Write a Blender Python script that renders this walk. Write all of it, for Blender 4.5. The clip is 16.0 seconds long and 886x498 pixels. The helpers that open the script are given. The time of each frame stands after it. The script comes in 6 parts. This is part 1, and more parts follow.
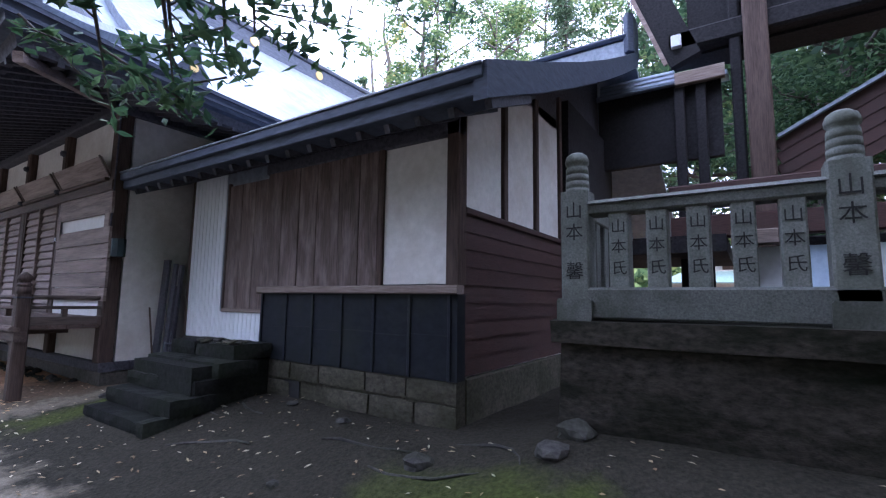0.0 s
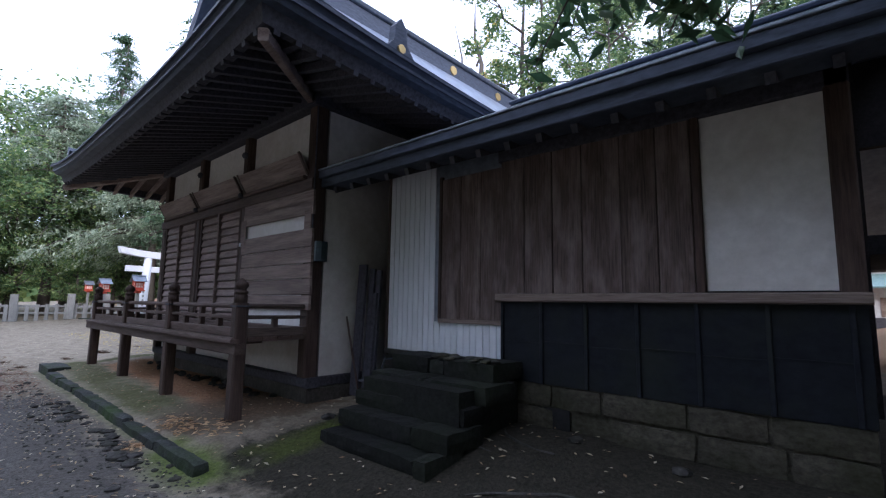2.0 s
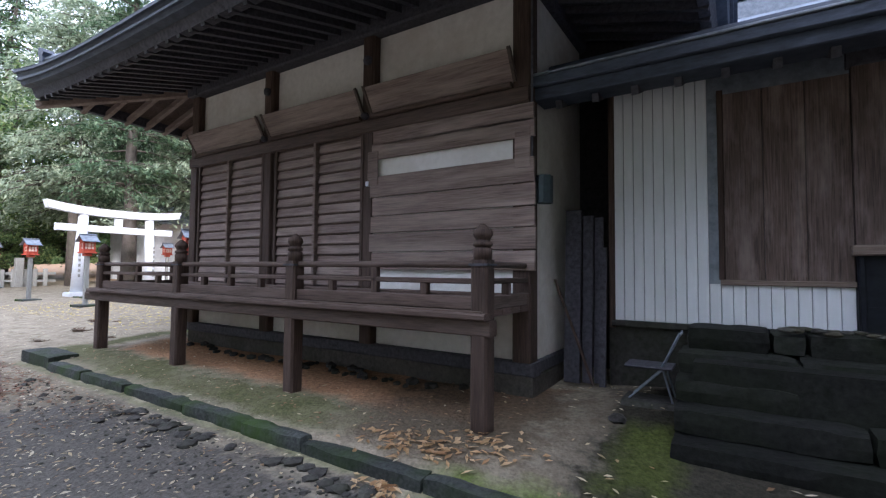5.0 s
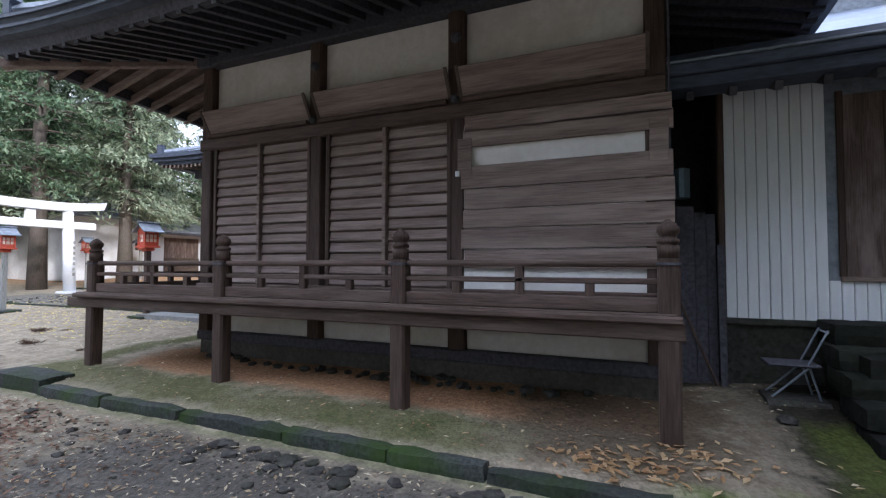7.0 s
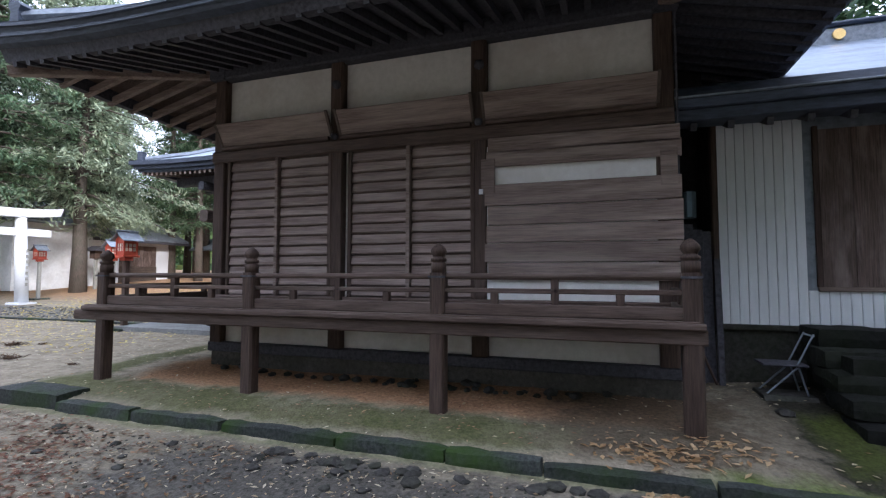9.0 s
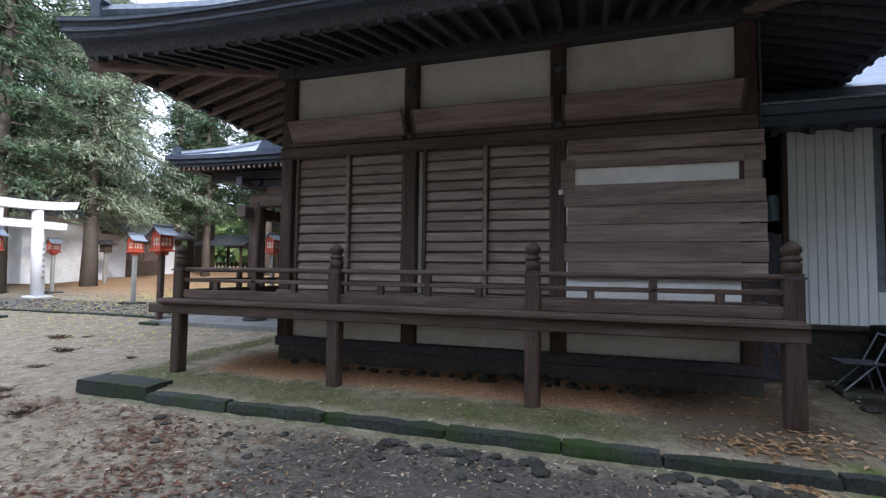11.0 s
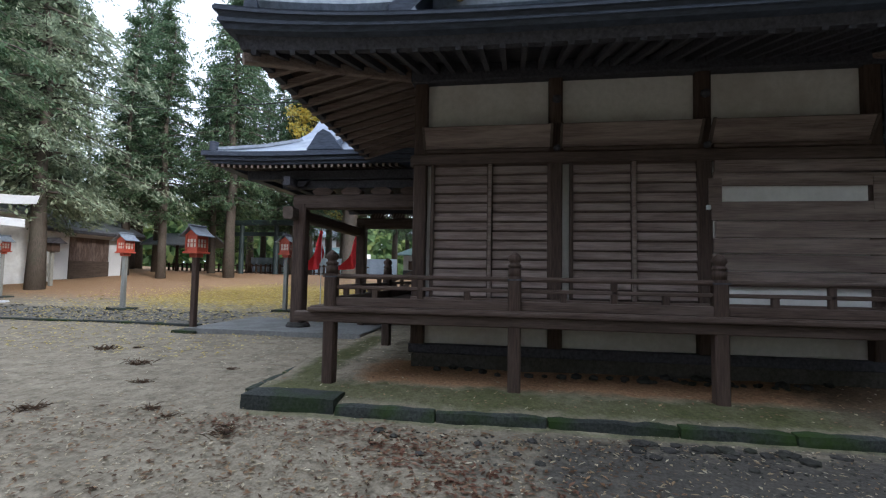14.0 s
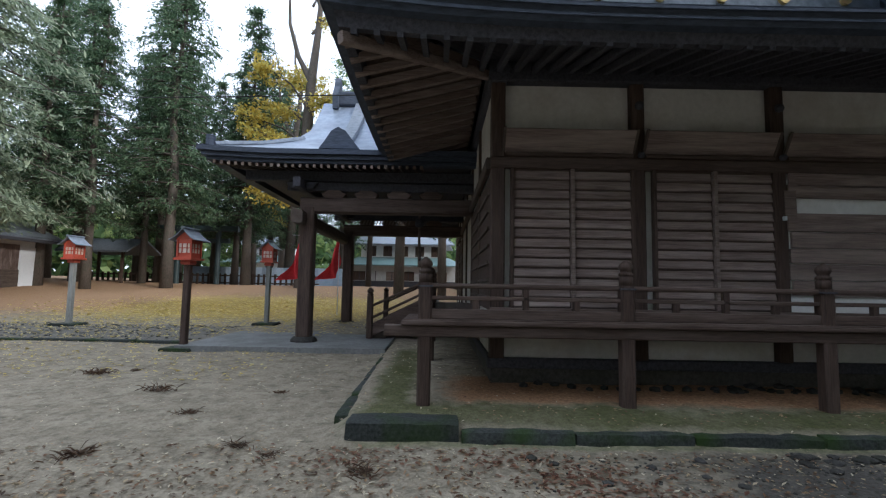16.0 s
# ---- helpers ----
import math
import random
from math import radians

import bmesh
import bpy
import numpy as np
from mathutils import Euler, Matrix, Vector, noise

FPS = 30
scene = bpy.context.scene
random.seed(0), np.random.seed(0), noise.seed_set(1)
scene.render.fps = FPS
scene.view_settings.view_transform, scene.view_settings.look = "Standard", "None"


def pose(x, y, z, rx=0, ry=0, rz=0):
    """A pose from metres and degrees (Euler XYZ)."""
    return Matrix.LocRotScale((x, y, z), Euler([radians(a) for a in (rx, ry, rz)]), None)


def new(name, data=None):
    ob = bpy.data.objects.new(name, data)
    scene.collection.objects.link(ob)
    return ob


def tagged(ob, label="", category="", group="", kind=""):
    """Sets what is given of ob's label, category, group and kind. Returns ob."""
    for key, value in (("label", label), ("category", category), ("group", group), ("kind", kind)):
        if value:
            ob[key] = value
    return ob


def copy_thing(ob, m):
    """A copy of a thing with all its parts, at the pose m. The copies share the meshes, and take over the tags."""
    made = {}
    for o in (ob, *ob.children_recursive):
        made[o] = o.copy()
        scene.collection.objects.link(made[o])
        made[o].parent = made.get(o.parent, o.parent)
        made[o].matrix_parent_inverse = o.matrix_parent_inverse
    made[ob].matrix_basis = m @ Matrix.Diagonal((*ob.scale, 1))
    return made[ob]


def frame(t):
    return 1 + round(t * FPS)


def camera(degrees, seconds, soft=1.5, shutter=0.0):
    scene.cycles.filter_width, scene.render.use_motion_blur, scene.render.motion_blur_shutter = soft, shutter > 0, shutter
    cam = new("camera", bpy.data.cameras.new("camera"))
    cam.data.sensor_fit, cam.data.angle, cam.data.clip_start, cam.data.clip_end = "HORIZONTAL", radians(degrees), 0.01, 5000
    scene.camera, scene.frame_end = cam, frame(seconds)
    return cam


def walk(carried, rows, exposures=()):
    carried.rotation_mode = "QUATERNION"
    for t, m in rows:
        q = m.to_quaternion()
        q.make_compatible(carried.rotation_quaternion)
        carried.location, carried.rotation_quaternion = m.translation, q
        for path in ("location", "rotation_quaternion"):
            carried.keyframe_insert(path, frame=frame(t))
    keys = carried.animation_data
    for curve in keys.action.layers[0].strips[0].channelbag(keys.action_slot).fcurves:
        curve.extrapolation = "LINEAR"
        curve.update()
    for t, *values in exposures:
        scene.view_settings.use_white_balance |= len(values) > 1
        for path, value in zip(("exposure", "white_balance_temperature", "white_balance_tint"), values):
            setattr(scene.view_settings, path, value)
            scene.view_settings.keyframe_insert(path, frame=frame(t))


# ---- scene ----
cam = camera(87.5, 16.0, soft=1.25)
METRES, EYE, TILT, LEAN, TURN = 15.0, 1.5, 0.0, 0.0, 33.6
ROWS = [
    (0.0, 0.0, 0.0, 0.0, -0.09, 6.34, -0.83),
    (0.5, -0.0331, 0.0143, -0.0005, 4.03, 7.51, -0.83),
    (1.0, -0.0686, 0.0305, 0.001, 7.19, 8.22, -0.96),
    (1.5, -0.108, 0.0399, 0.0043, 8.66, 7.75, -0.97),
    (2.0, -0.1479, 0.0583, 0.0008, 8.21, 6.92, -0.95),
    (2.5, -0.1875, 0.0709, -0.0031, 7.27, 5.24, -0.86),
    (3.0, -0.2277, 0.0915, -0.0058, 5.84, 3.99, -0.76),
    (3.5, -0.2668, 0.1075, -0.0048, 4.67, 3.34, -0.74),
    (4.0, -0.3042, 0.1274, -0.0041, 2.95, 2.69, -0.55),
    (4.5, -0.3447, 0.1404, -0.0043, 1.25, 2.36, -0.52),
    (5.0, -0.3824, 0.1541, -0.0058, -1.03, 2.66, -0.5),
    (7.5, -0.5253, 0.1975, -0.0036, -12.27, 2.22, -0.01),
    (8.0, -0.5384, 0.1946, -0.0032, -13.6, 2.62, 0.13),
    (10.5, -0.6016, 0.19, 0.0019, -17.04, 3.23, -0.62),
    (11.0, -0.6261, 0.1985, -0.0019, -16.56, 2.88, -0.77),
    (11.5, -0.6585, 0.2086, 0.0001, -16.81, 3.03, -0.9),
    (12.0, -0.6902, 0.2131, -0.0017, -17.49, 3.1, -0.95),
    (12.5, -0.7244, 0.2217, -0.0023, -18.55, 3.7, -1.03),
    (13.0, -0.7554, 0.2243, 0.0024, -19.95, 3.57, -1.02),
    (13.5, -0.7796, 0.2389, 0.0023, -22.57, 3.28, -1.04),
    (14.0, -0.807, 0.2574, 0.0001, -25.1, 3.22, -1.01),
    (14.5, -0.8292, 0.2807, -0.0005, -27.72, 3.55, -1.0),
    (15.0, -0.8541, 0.3037, 0.0008, -29.86, 4.15, -1.01),
    (15.5, -0.8806, 0.3247, -0.001, -31.84, 4.37, -1.03),
    (16.0, -0.9093, 0.3495, -0.003, -33.89, 4.64, -1.0),
]
EXPOSURES = [(0.0, 2.5, 5250, 26), (1.0, 2.1, 5250, 24), (1.5, 1.75, 5350, 22), (2.5, 1.33, 5450, 20), (4.0, 1.78, 5650, 19), (5.0, 2.15, 5720, 18), (8.0, 1.93, 5700, 16), (10.5, 1.85, 5720, 15), (12.5, 1.52, 5850, 12), (14.5, 1.2, 5820, 10), (16.0, 1.04, 5780, 9)]
walk(cam, [(t, pose(0, 0, EYE, TILT, LEAN, TURN) @ pose(METRES * x, METRES * y, METRES * z, 90 + pitch, roll, yaw)) for t, x, y, z, yaw, pitch, roll in ROWS], EXPOSURES)

# ---- world, sun ----
world = bpy.data.worlds.new("world")
scene.world = world
world.use_nodes = True
wn = world.node_tree
sky = wn.nodes.new("ShaderNodeTexSky")
sky.sky_type, sky.sun_disc = "NISHITA", False
sky.sun_elevation, sky.sun_rotation = radians(24), radians(127)
sky.air_density, sky.dust_density, sky.ozone_density = 1.0, 4.0, 1.0
wn.nodes["Background"].inputs["Strength"].default_value = 0.15
# a high layer of thin cloud over the clear sky
cloud = wn.nodes.new("ShaderNodeTexNoise")
cloud.inputs["Scale"].default_value, cloud.inputs["Detail"].default_value = 2.2, 5
cover = wn.nodes.new("ShaderNodeMapRange")
cover.inputs[3].default_value, cover.inputs[4].default_value = 5.6, 8.0
tint = wn.nodes.new("ShaderNodeVectorMath")
tint.operation, tint.inputs[1].default_value = "MULTIPLY", (0.93, 0.98, 1.06)
veil = wn.nodes.new("ShaderNodeMix")
veil.data_type, veil.inputs[0].default_value = "RGBA", 0.8
wn.links.new(wn.nodes.new("ShaderNodeTexCoord").outputs["Generated"], cloud.inputs["Vector"])
wn.links.new(cloud.outputs[0], cover.inputs[0])
wn.links.new(cover.outputs[0], tint.inputs[0])
wn.links.new(sky.outputs[0], veil.inputs[6])
wn.links.new(tint.outputs[0], veil.inputs[7])
wn.links.new(veil.outputs[2], wn.nodes["Background"].inputs["Color"])
sun = new("sun", bpy.data.lights.new("sun", "SUN"))
sun.data.energy, sun.data.angle, sun.data.color = 1.3, radians(5), (1.0, 0.9, 0.76)
sun.rotation_euler = (radians(66), 0, radians(53))


# ---- materials ----
def nodes_of(name):
    m = bpy.data.materials.new(name)
    m.use_nodes = True
    return m, m.node_tree, m.node_tree.nodes["Principled BSDF"]


def ramp(nt, fac, stops):
    r = nt.nodes.new("ShaderNodeValToRGB")
    el = r.color_ramp.elements
    while len(el) < len(stops):
        el.new(0.5)
    for e, (p, c) in zip(el, stops):
        e.position, e.color = p, (*c, 1)
    nt.links.new(fac, r.inputs[0])
    return r.outputs[0]


def tex(nt, kind, vec, scale, detail=4, rough=0.6):
    n = nt.nodes.new(kind)
    n.inputs["Scale"].default_value = scale
    if kind == "ShaderNodeTexNoise":
        n.inputs["Detail"].default_value, n.inputs["Roughness"].default_value = detail, rough
    nt.links.new(vec, n.inputs["Vector"])
    return n


def mapped(nt, scale, spread=7.0):
    """Object coordinates, shifted by the object's random number."""
    co, info = nt.nodes.new("ShaderNodeTexCoord"), nt.nodes.new("ShaderNodeObjectInfo")
    mul = nt.nodes.new("ShaderNodeVectorMath")
    mul.operation, mul.inputs[1].default_value = "MULTIPLY_ADD", (spread, spread * 0.7, spread * 1.3)
    nt.links.new(info.outputs["Random"], mul.inputs[0])
    nt.links.new(co.outputs["Object"], mul.inputs[2])
    mp = nt.nodes.new("ShaderNodeMapping")
    mp.inputs["Scale"].default_value = scale
    nt.links.new(mul.outputs[0], mp.inputs[0])
    return mp.outputs[0], info.outputs["Random"]


def mixc(nt, fac, a, b, how="MIX"):
    m = nt.nodes.new("ShaderNodeMix")
    m.data_type, m.blend_type = "RGBA", how
    for value, sock in ((fac, m.inputs[0]), (a, m.inputs[6]), (b, m.inputs[7])):
        if isinstance(value, (int, float)):
            sock.default_value = value
        elif isinstance(value, tuple):
            sock.default_value = (*value, 1)
        else:
            nt.links.new(value, sock)
    return m.outputs[2]


def fmath(nt, op, a, b=0.0, c=None, clamp=False):
    m = nt.nodes.new("ShaderNodeMath")
    m.operation, m.use_clamp = op, clamp
    for value, sock in zip((a, b, c), m.inputs):
        if value is None:
            continue
        if isinstance(value, (int, float)):
            sock.default_value = value
        else:
            nt.links.new(value, sock)
    return m.outputs[0]


def bump(nt, bs, height, strength, distance=0.02):
    b = nt.nodes.new("ShaderNodeBump")
    b.inputs["Strength"].default_value, b.inputs["Distance"].default_value = strength, distance
    nt.links.new(height, b.inputs["Height"])
    nt.links.new(b.outputs[0], bs.inputs["Normal"])


def surface(name, dark, light, grain=(8, 8, 8), rough=(0.6, 0.9), metal=0.0, relief=0.3, stain=None, amount=0.5, vary=0.25, spread=7.0, specular=0.4, blot=(1, 1, 1)):
    """A worn surface: fine grain between two colours, patches of a stain, and a shift from piece to piece."""
    m, nt, bs = nodes_of(name)
    vec, rnd = mapped(nt, grain, spread)
    fine = tex(nt, "ShaderNodeTexNoise", vec, 4.0, 6, 0.65)
    wide, _ = mapped(nt, blot, spread)
    patch = tex(nt, "ShaderNodeTexNoise", wide, 1.7, 5, 0.6)
    col = ramp(nt, fine.outputs[0], [(0.3, dark), (0.7, light)])
    if stain:
        mask = ramp(nt, patch.outputs[0], [(0.45, (0, 0, 0)), (0.68, (1, 1, 1))])
        col = mixc(nt, fmath(nt, "MULTIPLY", mask, amount), col, stain)
    bright = fmath(nt, "MULTIPLY_ADD", rnd, vary, 1 - vary / 2)
    hsv = nt.nodes.new("ShaderNodeHueSaturation")
    nt.links.new(col, hsv.inputs["Color"])
    nt.links.new(bright, hsv.inputs["Value"])
    nt.links.new(hsv.outputs[0], bs.inputs["Base Color"])
    ro = nt.nodes.new("ShaderNodeMapRange")
    ro.inputs[3].default_value, ro.inputs[4].default_value = rough
    nt.links.new(patch.outputs[0], ro.inputs[0])
    nt.links.new(ro.outputs[0], bs.inputs["Roughness"])
    bs.inputs["Metallic"].default_value = metal
    bs.inputs["Specular IOR Level"].default_value = specular
    bump(nt, bs, fine.outputs[0], relief, 0.01)
    return m


WOOD_X = surface("weathered_wood_lengthwise", (0.035, 0.023, 0.018), (0.115, 0.078, 0.063), (1.2, 14, 22), stain=(0.18, 0.138, 0.12), amount=0.5, relief=0.5, blot=(0.5, 3, 5), specular=0.25)
WOOD_Y = surface("weathered_wood_crosswise", (0.034, 0.025, 0.02), (0.11, 0.082, 0.066), (14, 1.2, 22), stain=(0.15, 0.12, 0.105), amount=0.4, relief=0.5, blot=(3, 0.5, 5), specular=0.25)
WOOD_Z = surface("weathered_wood_upright", (0.027, 0.017, 0.013), (0.085, 0.056, 0.044), (16, 16, 1.0), stain=(0.13, 0.094, 0.08), amount=0.4, relief=0.5, blot=(4, 4, 0.6), specular=0.25)
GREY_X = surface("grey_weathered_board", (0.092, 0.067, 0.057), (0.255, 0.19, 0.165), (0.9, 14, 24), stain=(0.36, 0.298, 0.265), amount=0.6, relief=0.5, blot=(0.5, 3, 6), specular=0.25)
BOARD_Z = surface("brown_upright_board", (0.036, 0.025, 0.021), (0.15, 0.108, 0.092), (24, 24, 0.7), stain=(0.27, 0.215, 0.195), amount=0.55, relief=0.5, blot=(4, 4, 1.1), vary=0.3, specular=0.25)
SILL = surface("pale_sill_wood", (0.1, 0.07, 0.055), (0.24, 0.19, 0.16), (1.0, 18, 22), relief=0.4)
# dark wood, lifted towards blue to stand in for lens haze
BLACKWOOD = surface("haze_lifted_dark_wood", (0.028, 0.028, 0.035), (0.083, 0.082, 0.096), (6, 6, 6), relief=0.35, specular=0.25)
PLASTER = surface("old_white_plaster", (0.54, 0.52, 0.49), (0.66, 0.635, 0.6), (3, 3, 3), stain=(0.4, 0.345, 0.295), amount=0.5, relief=0.12, vary=0.06)
BAREWALL = surface("bare_white_plaster", (0.62, 0.61, 0.59), (0.72, 0.71, 0.69), (3, 3, 3), stain=(0.55, 0.52, 0.48), amount=0.5, relief=0.08, vary=0.04)
# darker copy of the dark wood, with deep shade put into its colour
SHADEWOOD = surface("shade_black_wood", (0.009, 0.009, 0.01), (0.03, 0.028, 0.03), (6, 6, 6), relief=0.35, specular=0.15)
SIDING = surface("white_metal_siding", (0.62, 0.65, 0.68), (0.72, 0.74, 0.77), (3, 3, 0.6), rough=(0.35, 0.6), stain=(0.58, 0.6, 0.6), amount=0.4, relief=0.05, vary=0.03)
COPPER = surface("aged_sheet_roof", (0.2, 0.24, 0.31), (0.31, 0.36, 0.44), (2, 2, 2), rough=(0.32, 0.5), metal=0.5, stain=(0.15, 0.17, 0.21), amount=0.6, relief=0.08, vary=0.1)
# eave tone raised and blued as well, haze put into the colour
EAVE = surface("dark_eave_edge", (0.03, 0.038, 0.055), (0.075, 0.09, 0.125), (2, 2, 9), rough=(0.5, 0.7), relief=0.2, specular=0.25)
NAVY = surface("dark_blue_metal_panel", (0.009, 0.0105, 0.015), (0.018, 0.021, 0.027), (2, 2, 3), rough=(0.45, 0.7), stain=(0.03, 0.035, 0.024), amount=0.5, relief=0.1, specular=0.12)
CONCRETE = surface("mossy_foundation", (0.034, 0.031, 0.022), (0.1, 0.09, 0.068), (5, 5, 7), stain=(0.024, 0.028, 0.011), amount=0.65, relief=0.6, specular=0.12)
FOOTING = surface("weathered_footing_stone", (0.04, 0.037, 0.033), (0.1, 0.092, 0.08), (6, 6, 6), stain=(0.035, 0.036, 0.024), amount=0.6, relief=0.5, specular=0.15)
STONE = surface("mossy_dark_stone", (0.022, 0.021, 0.02), (0.075, 0.07, 0.064), (5, 5, 5), stain=(0.03, 0.036, 0.018), amount=0.6, relief=0.7, vary=0.5, specular=0.12)
GRANITE = surface("grey_granite", (0.055, 0.06, 0.054), (0.145, 0.152, 0.136), (16, 16, 16), stain=(0.034, 0.038, 0.024), amount=0.8, relief=0.35, vary=0.15, blot=(1.6, 1.6, 0.9))
POSTSTONE = surface("pale_granite_post", (0.09, 0.098, 0.09), (0.21, 0.222, 0.2), (16, 16, 16), stain=(0.06, 0.066, 0.045), amount=0.7, relief=0.35, vary=0.15, blot=(1.6, 1.6, 0.9))
STEPSTONE = surface("wet_black_stone", (0.005, 0.006, 0.005), (0.024, 0.024, 0.022), (5, 5, 5), stain=(0.015, 0.02, 0.009), amount=0.5, relief=0.8, vary=0.7, specular=0.12)
KERB = surface("kerb_stone", (0.016, 0.019, 0.018), (0.066, 0.071, 0.066), (8, 8, 8), stain=(0.026, 0.05, 0.008), amount=0.9, relief=0.6, vary=0.4, specular=0.15)
SLAB = surface("concrete_paving", (0.13, 0.13, 0.13), (0.22, 0.22, 0.215), (4, 4, 4), stain=(0.1, 0.1, 0.09), amount=0.6, relief=0.2, specular=0.2)
WALLROCK = surface("stained_retaining_wall", (0.012, 0.011, 0.009), (0.062, 0.053, 0.042), (3.0, 3.0, 6), stain=(0.006, 0.008, 0.004), amount=0.95, relief=0.8, blot=(0.7, 0.7, 2.2), specular=0.12)
INK = surface("black_ink", (0.01, 0.01, 0.01), (0.02, 0.02, 0.02), relief=0.0, vary=0.0)
WHITE = surface("white_paint", (0.55, 0.57, 0.61), (0.64, 0.66, 0.69), (3, 3, 3), stain=(0.6, 0.62, 0.64), amount=0.4, relief=0.05, vary=0.03)
RED = surface("vermilion_paint", (0.36, 0.055, 0.03), (0.48, 0.085, 0.045), (5, 5, 5), rough=(0.4, 0.6), relief=0.1)
PAPER = surface("lantern_paper", (0.6, 0.5, 0.42), (0.7, 0.62, 0.52), (4, 4, 4), relief=0.05)
TIN = surface("grey_tin_roof", (0.12, 0.14, 0.17), (0.24, 0.27, 0.31), (3, 3, 3), rough=(0.35, 0.55), metal=0.3, relief=0.1)
CLOTH = surface("red_banner_cloth", (0.55, 0.02, 0.03), (0.7, 0.05, 0.06), (6, 6, 6), rough=(0.8, 0.95), relief=0.1)
GOLD = surface("gold_leaf_crest", (0.6, 0.42, 0.16), (0.75, 0.55, 0.25), (9, 9, 9), rough=(0.3, 0.5), metal=0.8, relief=0.1)
# red-brown made darker to include the shade of trees and sanctuary
REDWOOD = surface("reddish_brown_board", (0.026, 0.011, 0.009), (0.06, 0.026, 0.02), (2, 2, 20), stain=(0.05, 0.034, 0.03), amount=0.5, relief=0.4)
BARK = surface("tree_bark", (0.034, 0.028, 0.023), (0.115, 0.094, 0.08), (10, 10, 1.4), stain=(0.06, 0.065, 0.045), amount=0.4, relief=0.8)
TEAL = surface("dull_teal_metal", (0.012, 0.022, 0.025), (0.03, 0.05, 0.055), (4, 4, 4), rough=(0.4, 0.6), relief=0.05)
DULLWALL = surface("pale_outbuilding_wall", (0.5, 0.52, 0.55), (0.62, 0.64, 0.66), (2, 2, 2), stain=(0.42, 0.42, 0.42), amount=0.5, relief=0.1)
GREENROOF = surface("green_patina_roof", (0.12, 0.2, 0.2), (0.24, 0.34, 0.34), (3, 3, 3), rough=(0.4, 0.6), relief=0.1)
BLUETARP = surface("pale_blue_sheet", (0.35, 0.45, 0.58), (0.5, 0.6, 0.72), (2, 2, 2), relief=0.1)


def leafy(name, a, b, c):
    m, nt, bs = nodes_of(name)
    geo = nt.nodes.new("ShaderNodeNewGeometry")
    col = ramp(nt, geo.outputs["Random Per Island"], [(0.0, a), (0.5, b), (1.0, c)])
    nt.links.new(col, bs.inputs["Base Color"])
    bs.inputs["Roughness"].default_value = 0.6
    bs.inputs["Specular IOR Level"].default_value = 0.3
    tr = nt.nodes.new("ShaderNodeBsdfTranslucent")
    nt.links.new(col, tr.inputs["Color"])
    mx = nt.nodes.new("ShaderNodeMixShader")
    mx.inputs[0].default_value = 0.48
    nt.links.new(bs.outputs[0], mx.inputs[1])
    nt.links.new(tr.outputs[0], mx.inputs[2])
    nt.links.new(mx.outputs[0], nt.nodes["Material Output"].inputs["Surface"])
    return m


CEDAR = leafy("cedar_needles", (0.04, 0.075, 0.042), (0.09, 0.15, 0.085), (0.18, 0.25, 0.145))
PINE = leafy("pale_cypress_needles", (0.15, 0.2, 0.14), (0.27, 0.335, 0.235), (0.4, 0.46, 0.33))
BROAD = leafy("broad_leaves", (0.05, 0.095, 0.045), (0.12, 0.2, 0.08), (0.27, 0.33, 0.12))
GINKGO = leafy("yellow_ginkgo_leaves", (0.42, 0.31, 0.05), (0.56, 0.45, 0.1), (0.5, 0.49, 0.16))
LITTER = leafy("fallen_leaves", (0.22, 0.13, 0.07), (0.42, 0.33, 0.2), (0.62, 0.55, 0.42))
YELLOWLITTER = leafy("fallen_ginkgo_leaves", (0.42, 0.3, 0.06), (0.6, 0.46, 0.12), (0.66, 0.56, 0.25))
BROWNLITTER = leafy("dead_brown_leaves", (0.06, 0.035, 0.022), (0.12, 0.07, 0.042), (0.18, 0.11, 0.065))
RUSTLITTER = leafy("rusty_leaves", (0.13, 0.065, 0.04), (0.26, 0.15, 0.085), (0.42, 0.28, 0.16))
TAN = leafy("tan_leaves", (0.3, 0.17, 0.08), (0.48, 0.31, 0.16), (0.62, 0.46, 0.28))
DRIFT = leafy("reddish_brown_leaves", (0.1, 0.045, 0.03), (0.2, 0.1, 0.065), (0.34, 0.2, 0.13))
GLOSSY = leafy("evergreen_leaves", (0.025, 0.055, 0.028), (0.05, 0.1, 0.045), (0.1, 0.16, 0.07))


